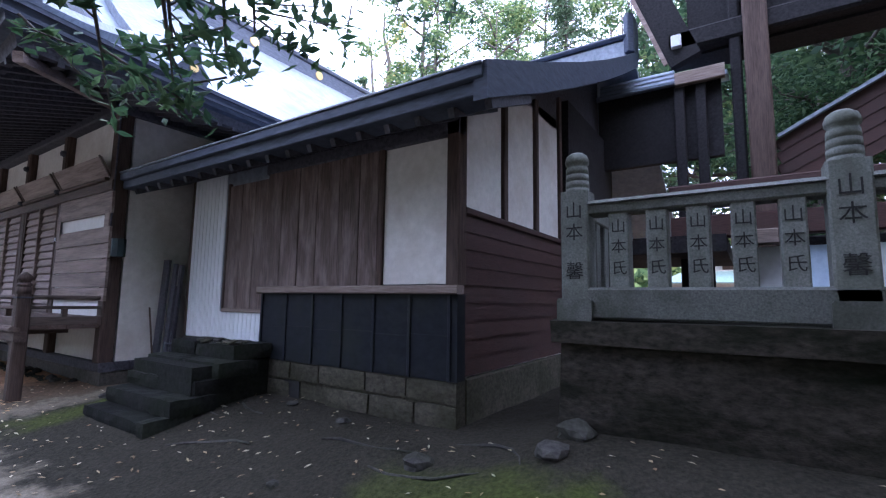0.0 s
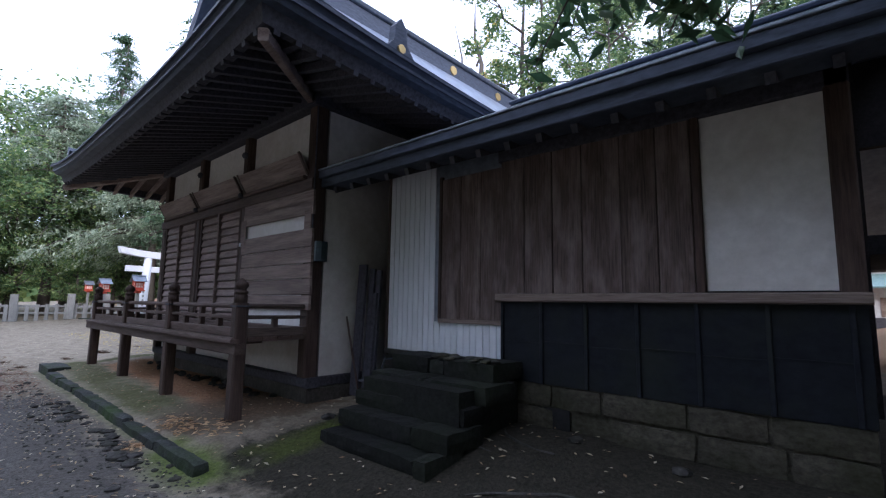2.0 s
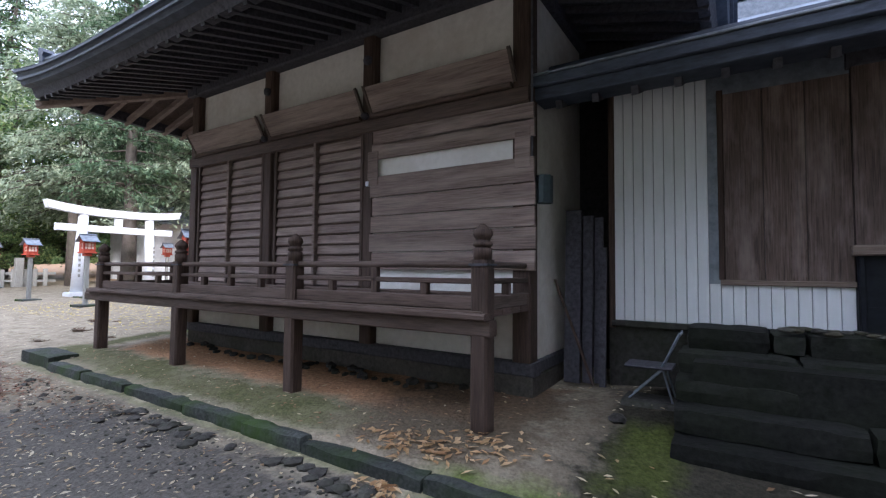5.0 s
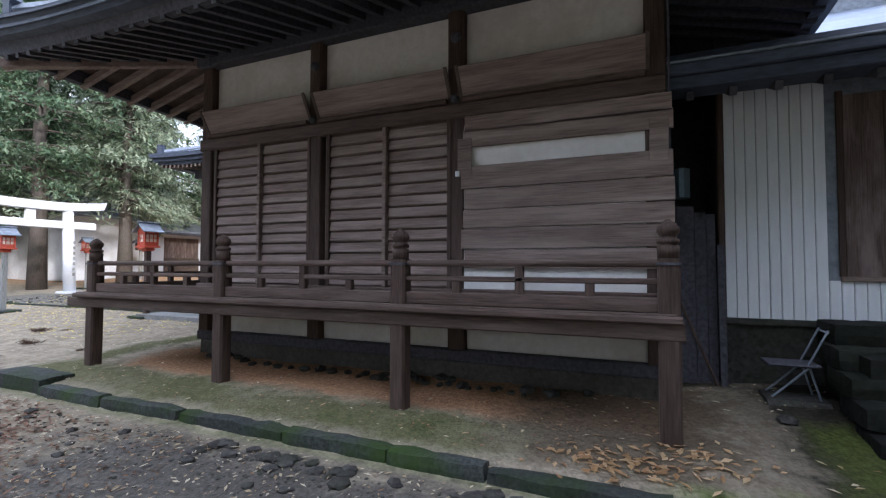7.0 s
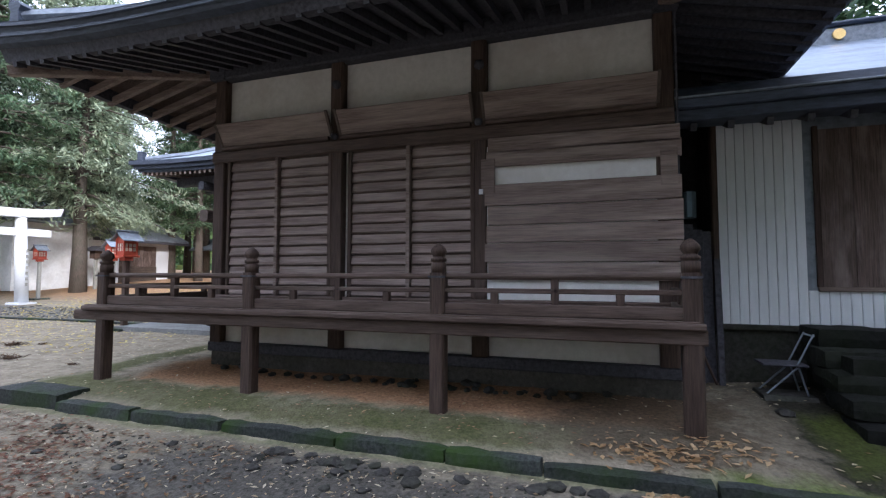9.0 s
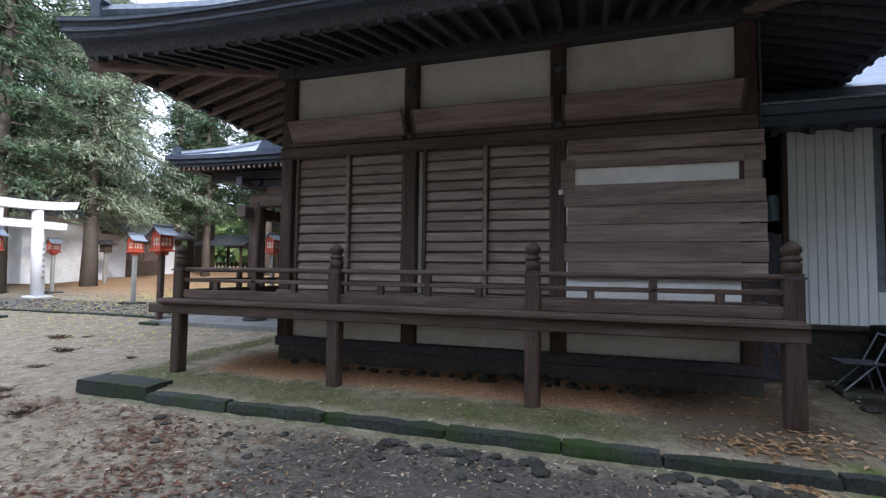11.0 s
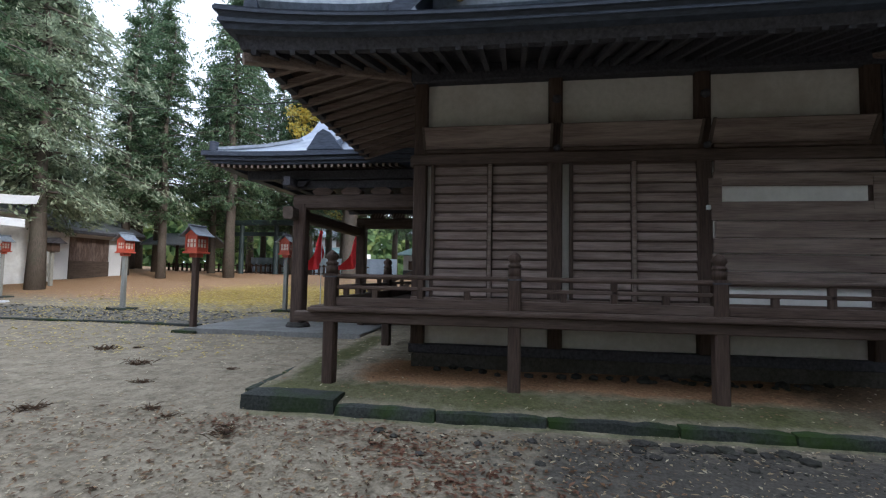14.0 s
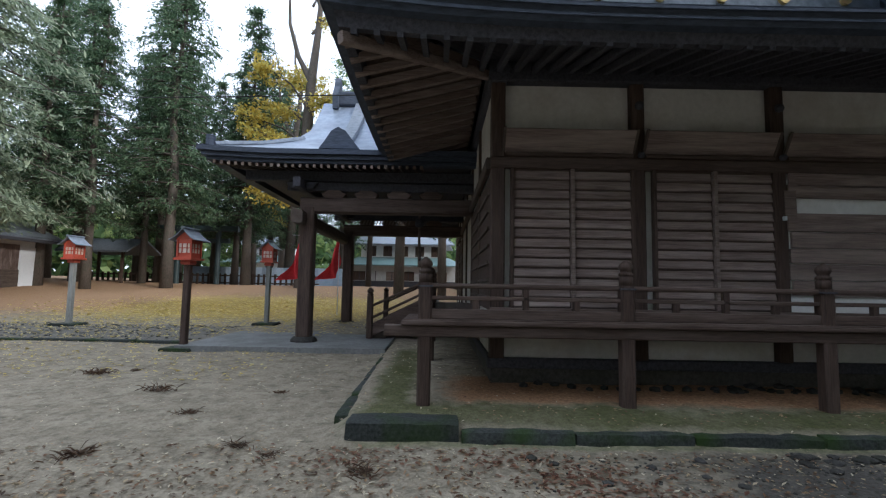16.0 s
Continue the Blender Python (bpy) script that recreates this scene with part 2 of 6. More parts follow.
def earth_material():
    m, nt, bs = nodes_of("trodden_earth")
    co = nt.nodes.new("ShaderNodeTexCoord").outputs["Object"]
    sep = nt.nodes.new("ShaderNodeSeparateXYZ")
    nt.links.new(co, sep.inputs[0])
    X, Y = sep.outputs[0], sep.outputs[1]
    big = tex(nt, "ShaderNodeTexNoise", co, 0.5, 6, 0.6).outputs[0]
    mid = tex(nt, "ShaderNodeTexNoise", co, 2.6, 6, 0.65).outputs[0]
    fine = tex(nt, "ShaderNodeTexNoise", co, 26, 5, 0.7).outputs[0]
    grit = tex(nt, "ShaderNodeTexVoronoi", co, 38)

    def band(value, lo, hi, soft):
        """1 between lo and hi, with a ragged border."""
        v = fmath(nt, "MULTIPLY_ADD", fmath(nt, "SUBTRACT", mid, 0.5), soft * 3.0, value)
        up = fmath(nt, "DIVIDE", fmath(nt, "SUBTRACT", v, lo), soft, clamp=True)
        down = fmath(nt, "DIVIDE", fmath(nt, "SUBTRACT", hi, v), soft, clamp=True)
        return fmath(nt, "MULTIPLY", up, down)

    def both(a, b):
        return fmath(nt, "MULTIPLY", a, b)

    col = ramp(nt, mid, [(0.3, (0.165, 0.143, 0.1)), (0.5, (0.265, 0.232, 0.17)), (0.72, (0.37, 0.33, 0.245))])
    col = mixc(nt, 0.35, col, ramp(nt, fine, [(0.32, (0.13, 0.102, 0.076)), (0.68, (0.42, 0.35, 0.27))]))
    blot = ramp(nt, tex(nt, "ShaderNodeTexNoise", co, 7.0, 5, 0.7).outputs[0], [(0.36, (0.55, 0.55, 0.55)), (0.52, (1, 1, 1))])
    col = mixc(nt, 0.8, col, blot, "MULTIPLY")
    # damp grey grit in the drip line
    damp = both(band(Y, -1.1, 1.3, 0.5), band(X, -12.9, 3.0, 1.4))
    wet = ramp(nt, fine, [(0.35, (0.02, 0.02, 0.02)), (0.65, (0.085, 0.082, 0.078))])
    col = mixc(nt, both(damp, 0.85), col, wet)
    # dark humus before the annex, with the shade of trees and walls painted in
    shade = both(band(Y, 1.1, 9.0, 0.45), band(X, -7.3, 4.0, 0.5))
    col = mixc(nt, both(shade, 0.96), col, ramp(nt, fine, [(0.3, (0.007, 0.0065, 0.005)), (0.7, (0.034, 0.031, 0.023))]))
    # rust-coloured needles under the veranda
    rust = both(band(Y, 2.0, 3.4, 0.2), band(X, -14.3, -7.4, 0.4))
    col = mixc(nt, both(rust, 0.9), col, ramp(nt, fine, [(0.3, (0.18, 0.092, 0.048)), (0.7, (0.46, 0.262, 0.145))]))
    # moss along the kerb and on the platform's edge
    moss = fmath(nt, "MAXIMUM", both(band(Y, 1.3, 2.15, 0.22), band(X, -15.3, -8.6, 0.5)), both(band(Y, 1.5, 6.0, 0.3), band(X, -15.1, -14.5, 0.15)))
    moss = fmath(nt, "MAXIMUM", moss, both(band(Y, 1.6, 2.9, 0.25), band(X, -6.9, -6.3, 0.2)))
    moss = fmath(nt, "MAXIMUM", moss, both(band(Y, 1.9, 3.1, 0.3), band(X, -2.5, -0.6, 0.3)))
    moss = both(moss, ramp(nt, big, [(0.3, (0.45, 0.45, 0.45)), (0.55, (1, 1, 1))]))
    # brown soil at the platform's right end, darkened with the same painted shade
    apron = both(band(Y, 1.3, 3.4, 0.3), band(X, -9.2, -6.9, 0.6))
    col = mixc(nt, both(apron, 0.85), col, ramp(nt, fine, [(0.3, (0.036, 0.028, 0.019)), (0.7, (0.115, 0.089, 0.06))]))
    col = mixc(nt, both(moss, 0.8), col, ramp(nt, fine, [(0.3, (0.024, 0.033, 0.006)), (0.7, (0.08, 0.097, 0.022))]))
    lush = both(both(band(Y, 0.9, 1.6, 0.25), band(X, -7.9, -6.3, 0.3)), ramp(nt, big, [(0.35, (0.3, 0.3, 0.3)), (0.5, (1, 1, 1))]))
    col = mixc(nt, both(lush, 0.85), col, ramp(nt, fine, [(0.3, (0.035, 0.055, 0.008)), (0.7, (0.11, 0.155, 0.03))]))
    edge = both(band(Y, 1.1, 1.3, 0.12), band(X, -15.2, -8.0, 0.3))
    col = mixc(nt, both(edge, 0.6), col, ramp(nt, fine, [(0.3, (0.03, 0.05, 0.008)), (0.7, (0.1, 0.14, 0.03))]))
    # orange soil further out, and the yellow carpet under the ginkgo
    orange = band(Y, 11.0, 60.0, 2.5)
    col = mixc(nt, both(orange, 0.75), col, ramp(nt, fine, [(0.3, (0.25, 0.135, 0.07)), (0.7, (0.42, 0.26, 0.15))]))
    gold = both(band(Y, 10.5, 20.0, 1.5), band(X, -27.0, -15.0, 2.0))
    col = mixc(nt, both(gold, 0.6), col, ramp(nt, fine, [(0.3, (0.34, 0.25, 0.08)), (0.7, (0.52, 0.42, 0.16))]))
    # grey cobbled approach
    lane = both(band(Y, 6.85, 9.6, 0.25), band(X, -31.0, -19.2, 0.6))
    col = mixc(nt, both(lane, 0.7), col, ramp(nt, fine, [(0.3, (0.05, 0.05, 0.048)), (0.7, (0.17, 0.168, 0.16))]))
    nt.links.new(col, bs.inputs["Base Color"])
    rough = fmath(nt, "MULTIPLY_ADD", damp, -0.3, 0.92)
    nt.links.new(rough, bs.inputs["Roughness"])
    bs.inputs["Specular IOR Level"].default_value = 0.08
    h = fmath(nt, "MULTIPLY_ADD", fine, 0.6, fmath(nt, "MULTIPLY", grit.outputs["Distance"], 0.5))
    h = fmath(nt, "MULTIPLY_ADD", tex(nt, "ShaderNodeTexNoise", co, 9.0, 4, 0.6).outputs[0], 1.6, h)
    bump(nt, bs, h, 0.55, 0.025)
    return m


EARTH = earth_material()


# ---- mesh helpers ----
class Geo:
    """Points and faces of one mesh, in world metres or in a thing's own metres."""

    def __init__(self):
        self.v, self.f = [], []

    def add(self, pts, faces):
        n = len(self.v)
        self.v += [tuple(p) for p in pts]
        self.f += [tuple(i + n for i in f) for f in faces]
        return self

    def box(self, a, b, bevel=0.0, turn=None, about=None):
        """A box between two corners, its long edges chamfered."""
        x0, y0, z0 = (min(p, q) for p, q in zip(a, b))
        x1, y1, z1 = (max(p, q) for p, q in zip(a, b))
        if bevel <= 0:
            pts = [(x, y, z) for x in (x0, x1) for y in (y0, y1) for z in (z0, z1)]
            fs = [(0, 1, 3, 2), (4, 6, 7, 5), (0, 4, 5, 1), (2, 3, 7, 6), (0, 2, 6, 4), (1, 5, 7, 3)]
        else:
            e = min(bevel, (x1 - x0) * 0.45, (y1 - y0) * 0.45, (z1 - z0) * 0.45)
            size = (x1 - x0, y1 - y0, z1 - z0)
            k = size.index(max(size))
            i, j = [n for n in range(3) if n != k]
            lo, hi = (x0, y0, z0), (x1, y1, z1)
            ring = [(lo[i] + e, lo[j]), (hi[i] - e, lo[j]), (hi[i], lo[j] + e), (hi[i], hi[j] - e), (hi[i] - e, hi[j]), (lo[i] + e, hi[j]), (lo[i], hi[j] - e), (lo[i], lo[j] + e)]
            pts = []
            for end in (lo[k], hi[k]):
                for p, q in ring:
                    c = [0, 0, 0]
                    c[i], c[j], c[k] = p, q, end
                    pts.append(tuple(c))
            fs = [(n, (n + 1) % 8, 8 + (n + 1) % 8, 8 + n) for n in range(8)] + [tuple(range(7, -1, -1)), tuple(range(8, 16))]
        if turn is not None:
            c = Vector(about or ((x0 + x1) / 2, (y0 + y1) / 2, (z0 + z1) / 2))
            pts = [tuple(turn @ (Vector(p) - c) + c) for p in pts]
        return self.add(pts, fs)

    def rough(self, a, b, cell=0.09, amp=0.012, seed=0.0):
        """A hewn stone between two corners: worn edges and an uneven face."""
        lo, hi = Vector([min(p, q) for p, q in zip(a, b)]), Vector([max(p, q) for p, q in zip(a, b)])
        n = [max(1, min(9, round((hi[k] - lo[k]) / cell))) for k in range(3)]
        seen, pts, fs = {}, [], []

        def at(i, j, k):
            key = (i, j, k)
            if key not in seen:
                f = Vector((i / n[0], j / n[1], k / n[2]))
                p = Vector([lo[m] + (hi[m] - lo[m]) * f[m] for m in range(3)])
                edge = sum(1 for m in range(3) if f[m] in (0.0, 1.0))
                mid = (lo + hi) / 2
                if edge > 1:
                    p -= Vector([(0.018 if p[m] > mid[m] else -0.018) if f[m] in (0.0, 1.0) else 0.0 for m in range(3)]) * (0.5 if edge == 2 else 0.8)
                p += noise.noise_vector(p * 6.0 + Vector((seed, seed, seed))) * amp
                seen[key] = len(pts)
                pts.append(tuple(p))
            return seen[key]

        for u, v, w in ((0, 1, 2), (1, 2, 0), (2, 0, 1)):
            for side in (0, n[w]):
                for i in range(n[u]):
                    for j in range(n[v]):
                        quad = []
                        for di, dj in ((0, 0), (1, 0), (1, 1), (0, 1)):
                            c = [0, 0, 0]
                            c[u], c[v], c[w] = i + di, j + dj, side
                            quad.append(at(*c))
                        fs.append(tuple(quad))
        return self.add(pts, fs)

    def beam(self, p, q, w, h, bevel=0.0):
        """A bar of width w and height h from p to q."""
        p, q = Vector(p), Vector(q)
        d = (q - p)
        side = d.cross(Vector((0, 0, 1)))
        side = side.normalized() if side.length > 1e-6 else Vector((1, 0, 0))
        up = side.cross(d).normalized()
        e = min(bevel, w * 0.4, h * 0.4)
        ring = [(-w / 2 + e, -h / 2), (w / 2 - e, -h / 2), (w / 2, -h / 2 + e), (w / 2, h / 2 - e), (w / 2 - e, h / 2), (-w / 2 + e, h / 2), (-w / 2, h / 2 - e), (-w / 2, -h / 2 + e)] if e > 0 else [(-w / 2, -h / 2), (w / 2, -h / 2), (w / 2, h / 2), (-w / 2, h / 2)]
        n = len(ring)
        pts = [c + side * a + up * b for c in (p, q) for a, b in ring]
        return self.add(pts, [(k, (k + 1) % n, n + (k + 1) % n, n + k) for k in range(n)] + [tuple(range(n - 1, -1, -1)), tuple(range(n, 2 * n))])

    def tube(self, pts, radii, n=8, close=True):
        """A round bar through points, with a radius at each."""
        pts = [Vector(p) for p in pts]
        rings = []
        for k, p in enumerate(pts):
            d = (pts[min(k + 1, len(pts) - 1)] - pts[max(k - 1, 0)]).normalized()
            ref = Vector((0, 0, 1)) if abs(d.z) < 0.9 else Vector((1, 0, 0))
            s = d.cross(ref).normalized()
            u = s.cross(d)
            rings.append([p + (s * math.cos(2 * math.pi * a / n) + u * math.sin(2 * math.pi * a / n)) * radii[k] for a in range(n)])
        fs = [(k * n + a, k * n + (a + 1) % n, (k + 1) * n + (a + 1) % n, (k + 1) * n + a) for k in range(len(pts) - 1) for a in range(n)]
        if close:
            fs += [tuple(range(n - 1, -1, -1)), tuple(range((len(pts) - 1) * n, len(pts) * n))]
        return self.add([p for r in rings for p in r], fs)

    def lathe(self, c, profile, n=12):
        """A turned shape round an upright axis; profile: (radius, height) rows."""
        x, y, z = c
        pts = [(x + r * math.cos(2 * math.pi * a / n), y + r * math.sin(2 * math.pi * a / n), z + h) for r, h in profile for a in range(n)]
        k = len(profile)
        fs = [(i * n + a, i * n + (a + 1) % n, (i + 1) * n + (a + 1) % n, (i + 1) * n + a) for i in range(k - 1) for a in range(n)]
        return self.add(pts, fs + [tuple(range(n - 1, -1, -1)), tuple(range((k - 1) * n, k * n))])

    def prism(self, outline, axis, lo, hi):
        """An outline in the plane across an axis, drawn out from lo to hi."""
        n = len(outline)
        pts = []
        for end in (lo, hi):
            for p, q in outline:
                pts.append({"x": (end, p, q), "y": (p, end, q), "z": (p, q, end)}[axis])
        return self.add(pts, [(k, (k + 1) % n, n + (k + 1) % n, n + k) for k in range(n)] + [tuple(range(n - 1, -1, -1)), tuple(range(n, 2 * n))])

    def sheet(self, rows, thick=0.0):
        """A grid of points, with a thickness downwards."""
        h, w = len(rows), len(rows[0])
        self.add([p for r in rows for p in r], [(i * w + j, i * w + j + 1, (i + 1) * w + j + 1, (i + 1) * w + j) for i in range(h - 1) for j in range(w - 1)])
        if thick:
            low = [[(p[0], p[1], p[2] - thick) for p in r] for r in rows]
            self.add([p for r in low for p in r], [(i * w + j, (i + 1) * w + j, (i + 1) * w + j + 1, i * w + j + 1) for i in range(h - 1) for j in range(w - 1)])
            rim = [(0, j) for j in range(w)] + [(i, w - 1) for i in range(1, h)] + [(h - 1, j) for j in range(w - 2, -1, -1)] + [(i, 0) for i in range(h - 2, 0, -1)]
            pts = [rows[i][j] for i, j in rim] + [low[i][j] for i, j in rim]
            m = len(rim)
            self.add(pts, [(k, m + k, m + (k + 1) % m, (k + 1) % m) for k in range(m)])
        return self

    def moved(self, d):
        g = Geo()
        g.v, g.f = [(x + d[0], y + d[1], z + d[2]) for x, y, z in self.v], list(self.f)
        return g

    def mesh(self, name, material, smooth=False):
        me = bpy.data.meshes.new(name)
        me.from_pydata(self.v, [], self.f)
        me.materials.append(material)
        if smooth:
            me.shade_smooth()
        bm = bmesh.new()
        bm.from_mesh(me)
        if len(bm.faces) < 4000:
            bmesh.ops.recalc_face_normals(bm, faces=bm.faces)
        bm.to_mesh(me)
        bm.free()
        return me


def thing(name, loc, label, category, group="", kind=""):
    ob = new(name)
    ob.location = loc
    return tagged(ob, label, category, group, kind)


def base_of(ob):
    p = Vector((0, 0, 0))
    while ob is not None:
        p += ob.location
        ob = ob.parent
    return p


def part(name, geo, material, parent=None, label="", smooth=False, local=False):
    """One mesh under a thing or under a part. The points are in the world's metres, or with local in the parent's."""
    d = Vector((0, 0, 0)) if local else base_of(parent)
    ob = new(name, geo.moved(-d).mesh(name, material, smooth))
    ob.parent = parent
    return tagged(ob, label)


def piece(name, mesh, loc, parent, label="", turn=(0, 0, 0)):
    """One of many alike pieces, all on one mesh; loc in the world's metres."""
    ob = new(name, mesh)
    ob.parent = parent
    ob.location = Vector(loc) - base_of(parent)
    ob.rotation_euler = turn
    return tagged(ob, label)


def solid(name, geo, material, label, category, group="", kind="", smooth=False, at=(0, 0, 0)):
    ob = new(name, geo.moved([-c for c in at]).mesh(name, material, smooth))
    ob.location = at
    return tagged(ob, label, category, group, kind)


def step(a, b, v):
    t = min(1.0, max(0.0, (v - a) / (b - a)))
    return t * t * (3 - 2 * t)


# ---- ground ----
def ground_z(x, y):
    out = 0.035 * min(max(y - 1.5, 0), 10.5) + 0.06 * min(max(y - 12, 0), 16) + 0.02 * min(max(-x - 32, 0), 40)
    near = 0.32 * step(1.2, 3.7, y) + 0.2 * step(-2.2, -1.0, x) * step(1.8, 3.7, y)
    w = step(-9.0, -14.0, x)
    z = near * (1 - w) + out * w
    inside = step(-15.32, -15.22, x) * step(-6.2, -7.6, x) * step(1.22, 1.34, y) * (1 - step(16, 17, y))
    flat = 0.1 + 0.07 * step(1.3, 1.9, y) + 0.07 * step(2.1, 3.0, y)
    z = z * (1 - inside) + flat * inside
    z += 0.025 * noise.noise((x * 0.7, y * 0.7, 0)) + 0.01 * noise.noise((x * 3.1, y * 3.1, 4))
    return z


def graded(marks):
    out = [marks[0][0]]
    for (a, _), (b, s) in zip(marks, marks[1:]):
        n = max(1, round((b - a) / s))
        out += [a + (b - a) * k / n for k in range(1, n + 1)]
    return out


GX = graded([(-3000, 0), (-400, 500), (-120, 60), (-50, 10), (-24, 0.7), (-16, 0.25), (3, 0.12), (12, 0.8), (60, 8), (400, 60), (3000, 500)])
GY = graded([(-3000, 0), (-400, 500), (-60, 40), (-8, 4), (-4, 0.4), (6.5, 0.12), (14, 0.4), (40, 1.2), (120, 8), (400, 60), (3000, 500)])
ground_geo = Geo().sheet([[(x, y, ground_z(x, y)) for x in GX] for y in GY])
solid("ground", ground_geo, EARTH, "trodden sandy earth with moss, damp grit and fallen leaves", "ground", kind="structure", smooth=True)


# ---- the hall ----
XC, HX, YC, HY, Y0 = -10.8, 4.75, 9.0, 7.87, 1.13
WALL_Y = 2.93
PILLARS = (-13.52, -11.65, -9.77, -7.80)
hall = thing("shrine_hall", (XC, YC, 0.2), "old wooden shrine hall with dark weathered timber and white plaster", "shrine")


def roof_p(u):
    """Height of the roof's upper face, u metres in from the eave."""
    return 4.21 + 0.46 * u + 0.084 * u * u


def lift(s):
    return 0.27 * abs(s) ** 3.4


def skirt(side, u, s, dz=0.0, fade=2.2):
    """A point on the hipped skirt: u metres in from the eave, s from -1 to 1 along it."""
    z = roof_p(u) + lift(s) * max(0.0, 1 - u / fade) + dz
    if side == "s":
        return (XC + s * (HX - u), Y0 + u, z)
    if side == "n":
        return (XC - s * (HX - u), 2 * YC - Y0 - u, z)
    if side == "w":
        return (XC - HX + u, YC - s * (HY - u), z)
    return (XC + HX - u, YC + s * (HY - u), z)


def eave(side, u, s, z):
    """A point near the eave's edge at a height of its own, with the corner's lift."""
    x, y, _ = skirt(side, u, s)
    return (x, y, z + lift(s) * min(1.0, max(0.4, 0.4 + 2.2 * (z - 3.94))))


N = 36
SS = [-1 + 2 * k / N for k in range(N + 1)]
rows = []
for k in range(17):
    d = (k / 8 - 1) * (HX - 1.9)
    rows.append([(XC + d, y, roof_p(HX - abs(d))) for y in (Y0 + 1.45, 5, 7, 9, 11, 13, 2 * YC - Y0 - 1.45)])
roof = part("roof", Geo().sheet(rows), COPPER, hall, "aged grey-blue sheet metal roof")
for side in "snwe":
    part("roof_skirt", Geo().sheet([[skirt(side, 1.9 * k / 6, s) for s in SS] for k in range(7)]), COPPER, roof)
# layered eave edge, swept round the four sides
for name, prof, mt in (("eave_edge", [(-0.02, 4.24), (0.06, 4.07), (0.17, 4.05), (0.4, 4.1), (0.4, 4.38)], EAVE), ("eave_board", [(0.15, 4.06), (0.2, 3.955), (0.3, 3.955), (0.32, 4.09)], BLACKWOOD)):
    for side in "snwe":
        part(name, Geo().sheet([[eave(side, u, s, z) for s in SS] for u, z in prof + prof[:1]]), mt, roof)
for k, (u, z) in enumerate(((-0.03, 4.19), (0.01, 4.115))):
    for side in "snwe":
        part("eave_lip", Geo().sheet([[eave(side, uu, s, zz) for s in SS] for uu, zz in ((u, z), (u, z + 0.03), (u + 0.06, z + 0.03), (u + 0.06, z), (u, z))]), EAVE, roof)
# boarding above the rafters; lighter wood paints in the light on the west side
for side in "snwe":
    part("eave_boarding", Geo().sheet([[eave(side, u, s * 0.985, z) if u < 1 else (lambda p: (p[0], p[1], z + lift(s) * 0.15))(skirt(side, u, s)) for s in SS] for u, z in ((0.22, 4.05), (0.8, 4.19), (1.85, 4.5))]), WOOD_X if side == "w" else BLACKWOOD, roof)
# rafters; the west ones in lighter wood to look lit, the others dark
for side, half, count in (("s", HX, 40), ("w", HY, 48), ("e", HY, 68)):
    for k in range(count):
        a = -1 + 2 * (k + 0.5) / count
        if side == "e" and a > -0.4 or side == "w" and a < -0.2:
            continue
        dist = half * (1 - abs(a))
        if dist < 0.25:
            continue
        pts = []
        u1 = min(1.8, dist)
        for u in (0.2, u1):
            f = (u - 0.2) / 1.6
            z = 3.965 + 0.44 * f + lift(a) * 0.4 * (1 - 0.85 * f)
            off = a * half
            pts.append({"s": (XC + off, Y0 + u, z), "w": (XC - HX + u, YC - off, z), "e": (XC + HX - u, YC + off, z)}[side])
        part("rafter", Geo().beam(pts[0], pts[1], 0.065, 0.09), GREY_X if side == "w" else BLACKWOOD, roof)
for sx in (-1, 1):
    part("hip_rafter", Geo().beam((XC + sx * (HX - 0.22), Y0 + 0.22, 3.97), (XC + sx * (HX - 1.9), Y0 + 1.82, 4.35), 0.1, 0.12, 0.012), GREY_X, roof)
# ridge and gable
part("ridge", Geo().box((XC - 0.22, 2.3, 7.95), (XC + 0.22, 15.7, 8.45), 0.05), EAVE, roof)
part("ridge_cap", Geo().box((XC - 0.32, 2.2, 8.45), (XC + 0.32, 15.8, 8.56), 0.05), TIN, roof)
for y in (2.6, 4.6, 6.8, 9.0, 11.2, 13.4):
    part("crest", Geo().tube([(XC + 0.2, y, 8.2), (XC + 0.25, y, 8.2)], [0.13, 0.13], 14), GOLD, roof, "round gilded crest")
part("gable_wall", Geo().prism([(XC - 2.5, 5.15), (XC + 2.5, 5.15), (XC, 7.9)], "y", 3.15, 3.3), BLACKWOOD, roof)
part("gable_ridge", Geo().box((XC - 2.6, 2.95, 5.36), (XC + 2.6, 3.14, 5.62), 0.03), TIN, roof)
for k in range(7):
    part("crest", Geo().tube([(-13.0 + 0.86 * k, 2.9, 5.52), (-13.0 + 0.86 * k, 2.95, 5.52)], [0.07, 0.07], 12), GOLD, roof, "round gilded crest")
for sgn in (-1, 1):
    rows = [[(XC + sgn * (HX - u), y, roof_p(u) + dz) for y, dz in ((Y0 + 1.4, -0.28), (Y0 + 1.4, 0.06), (Y0 + 1.62, 0.06))] for u in (1.6, 2.3, 3.0, 3.8, 4.55)]
    part("verge", Geo().sheet(rows), EAVE, roof)
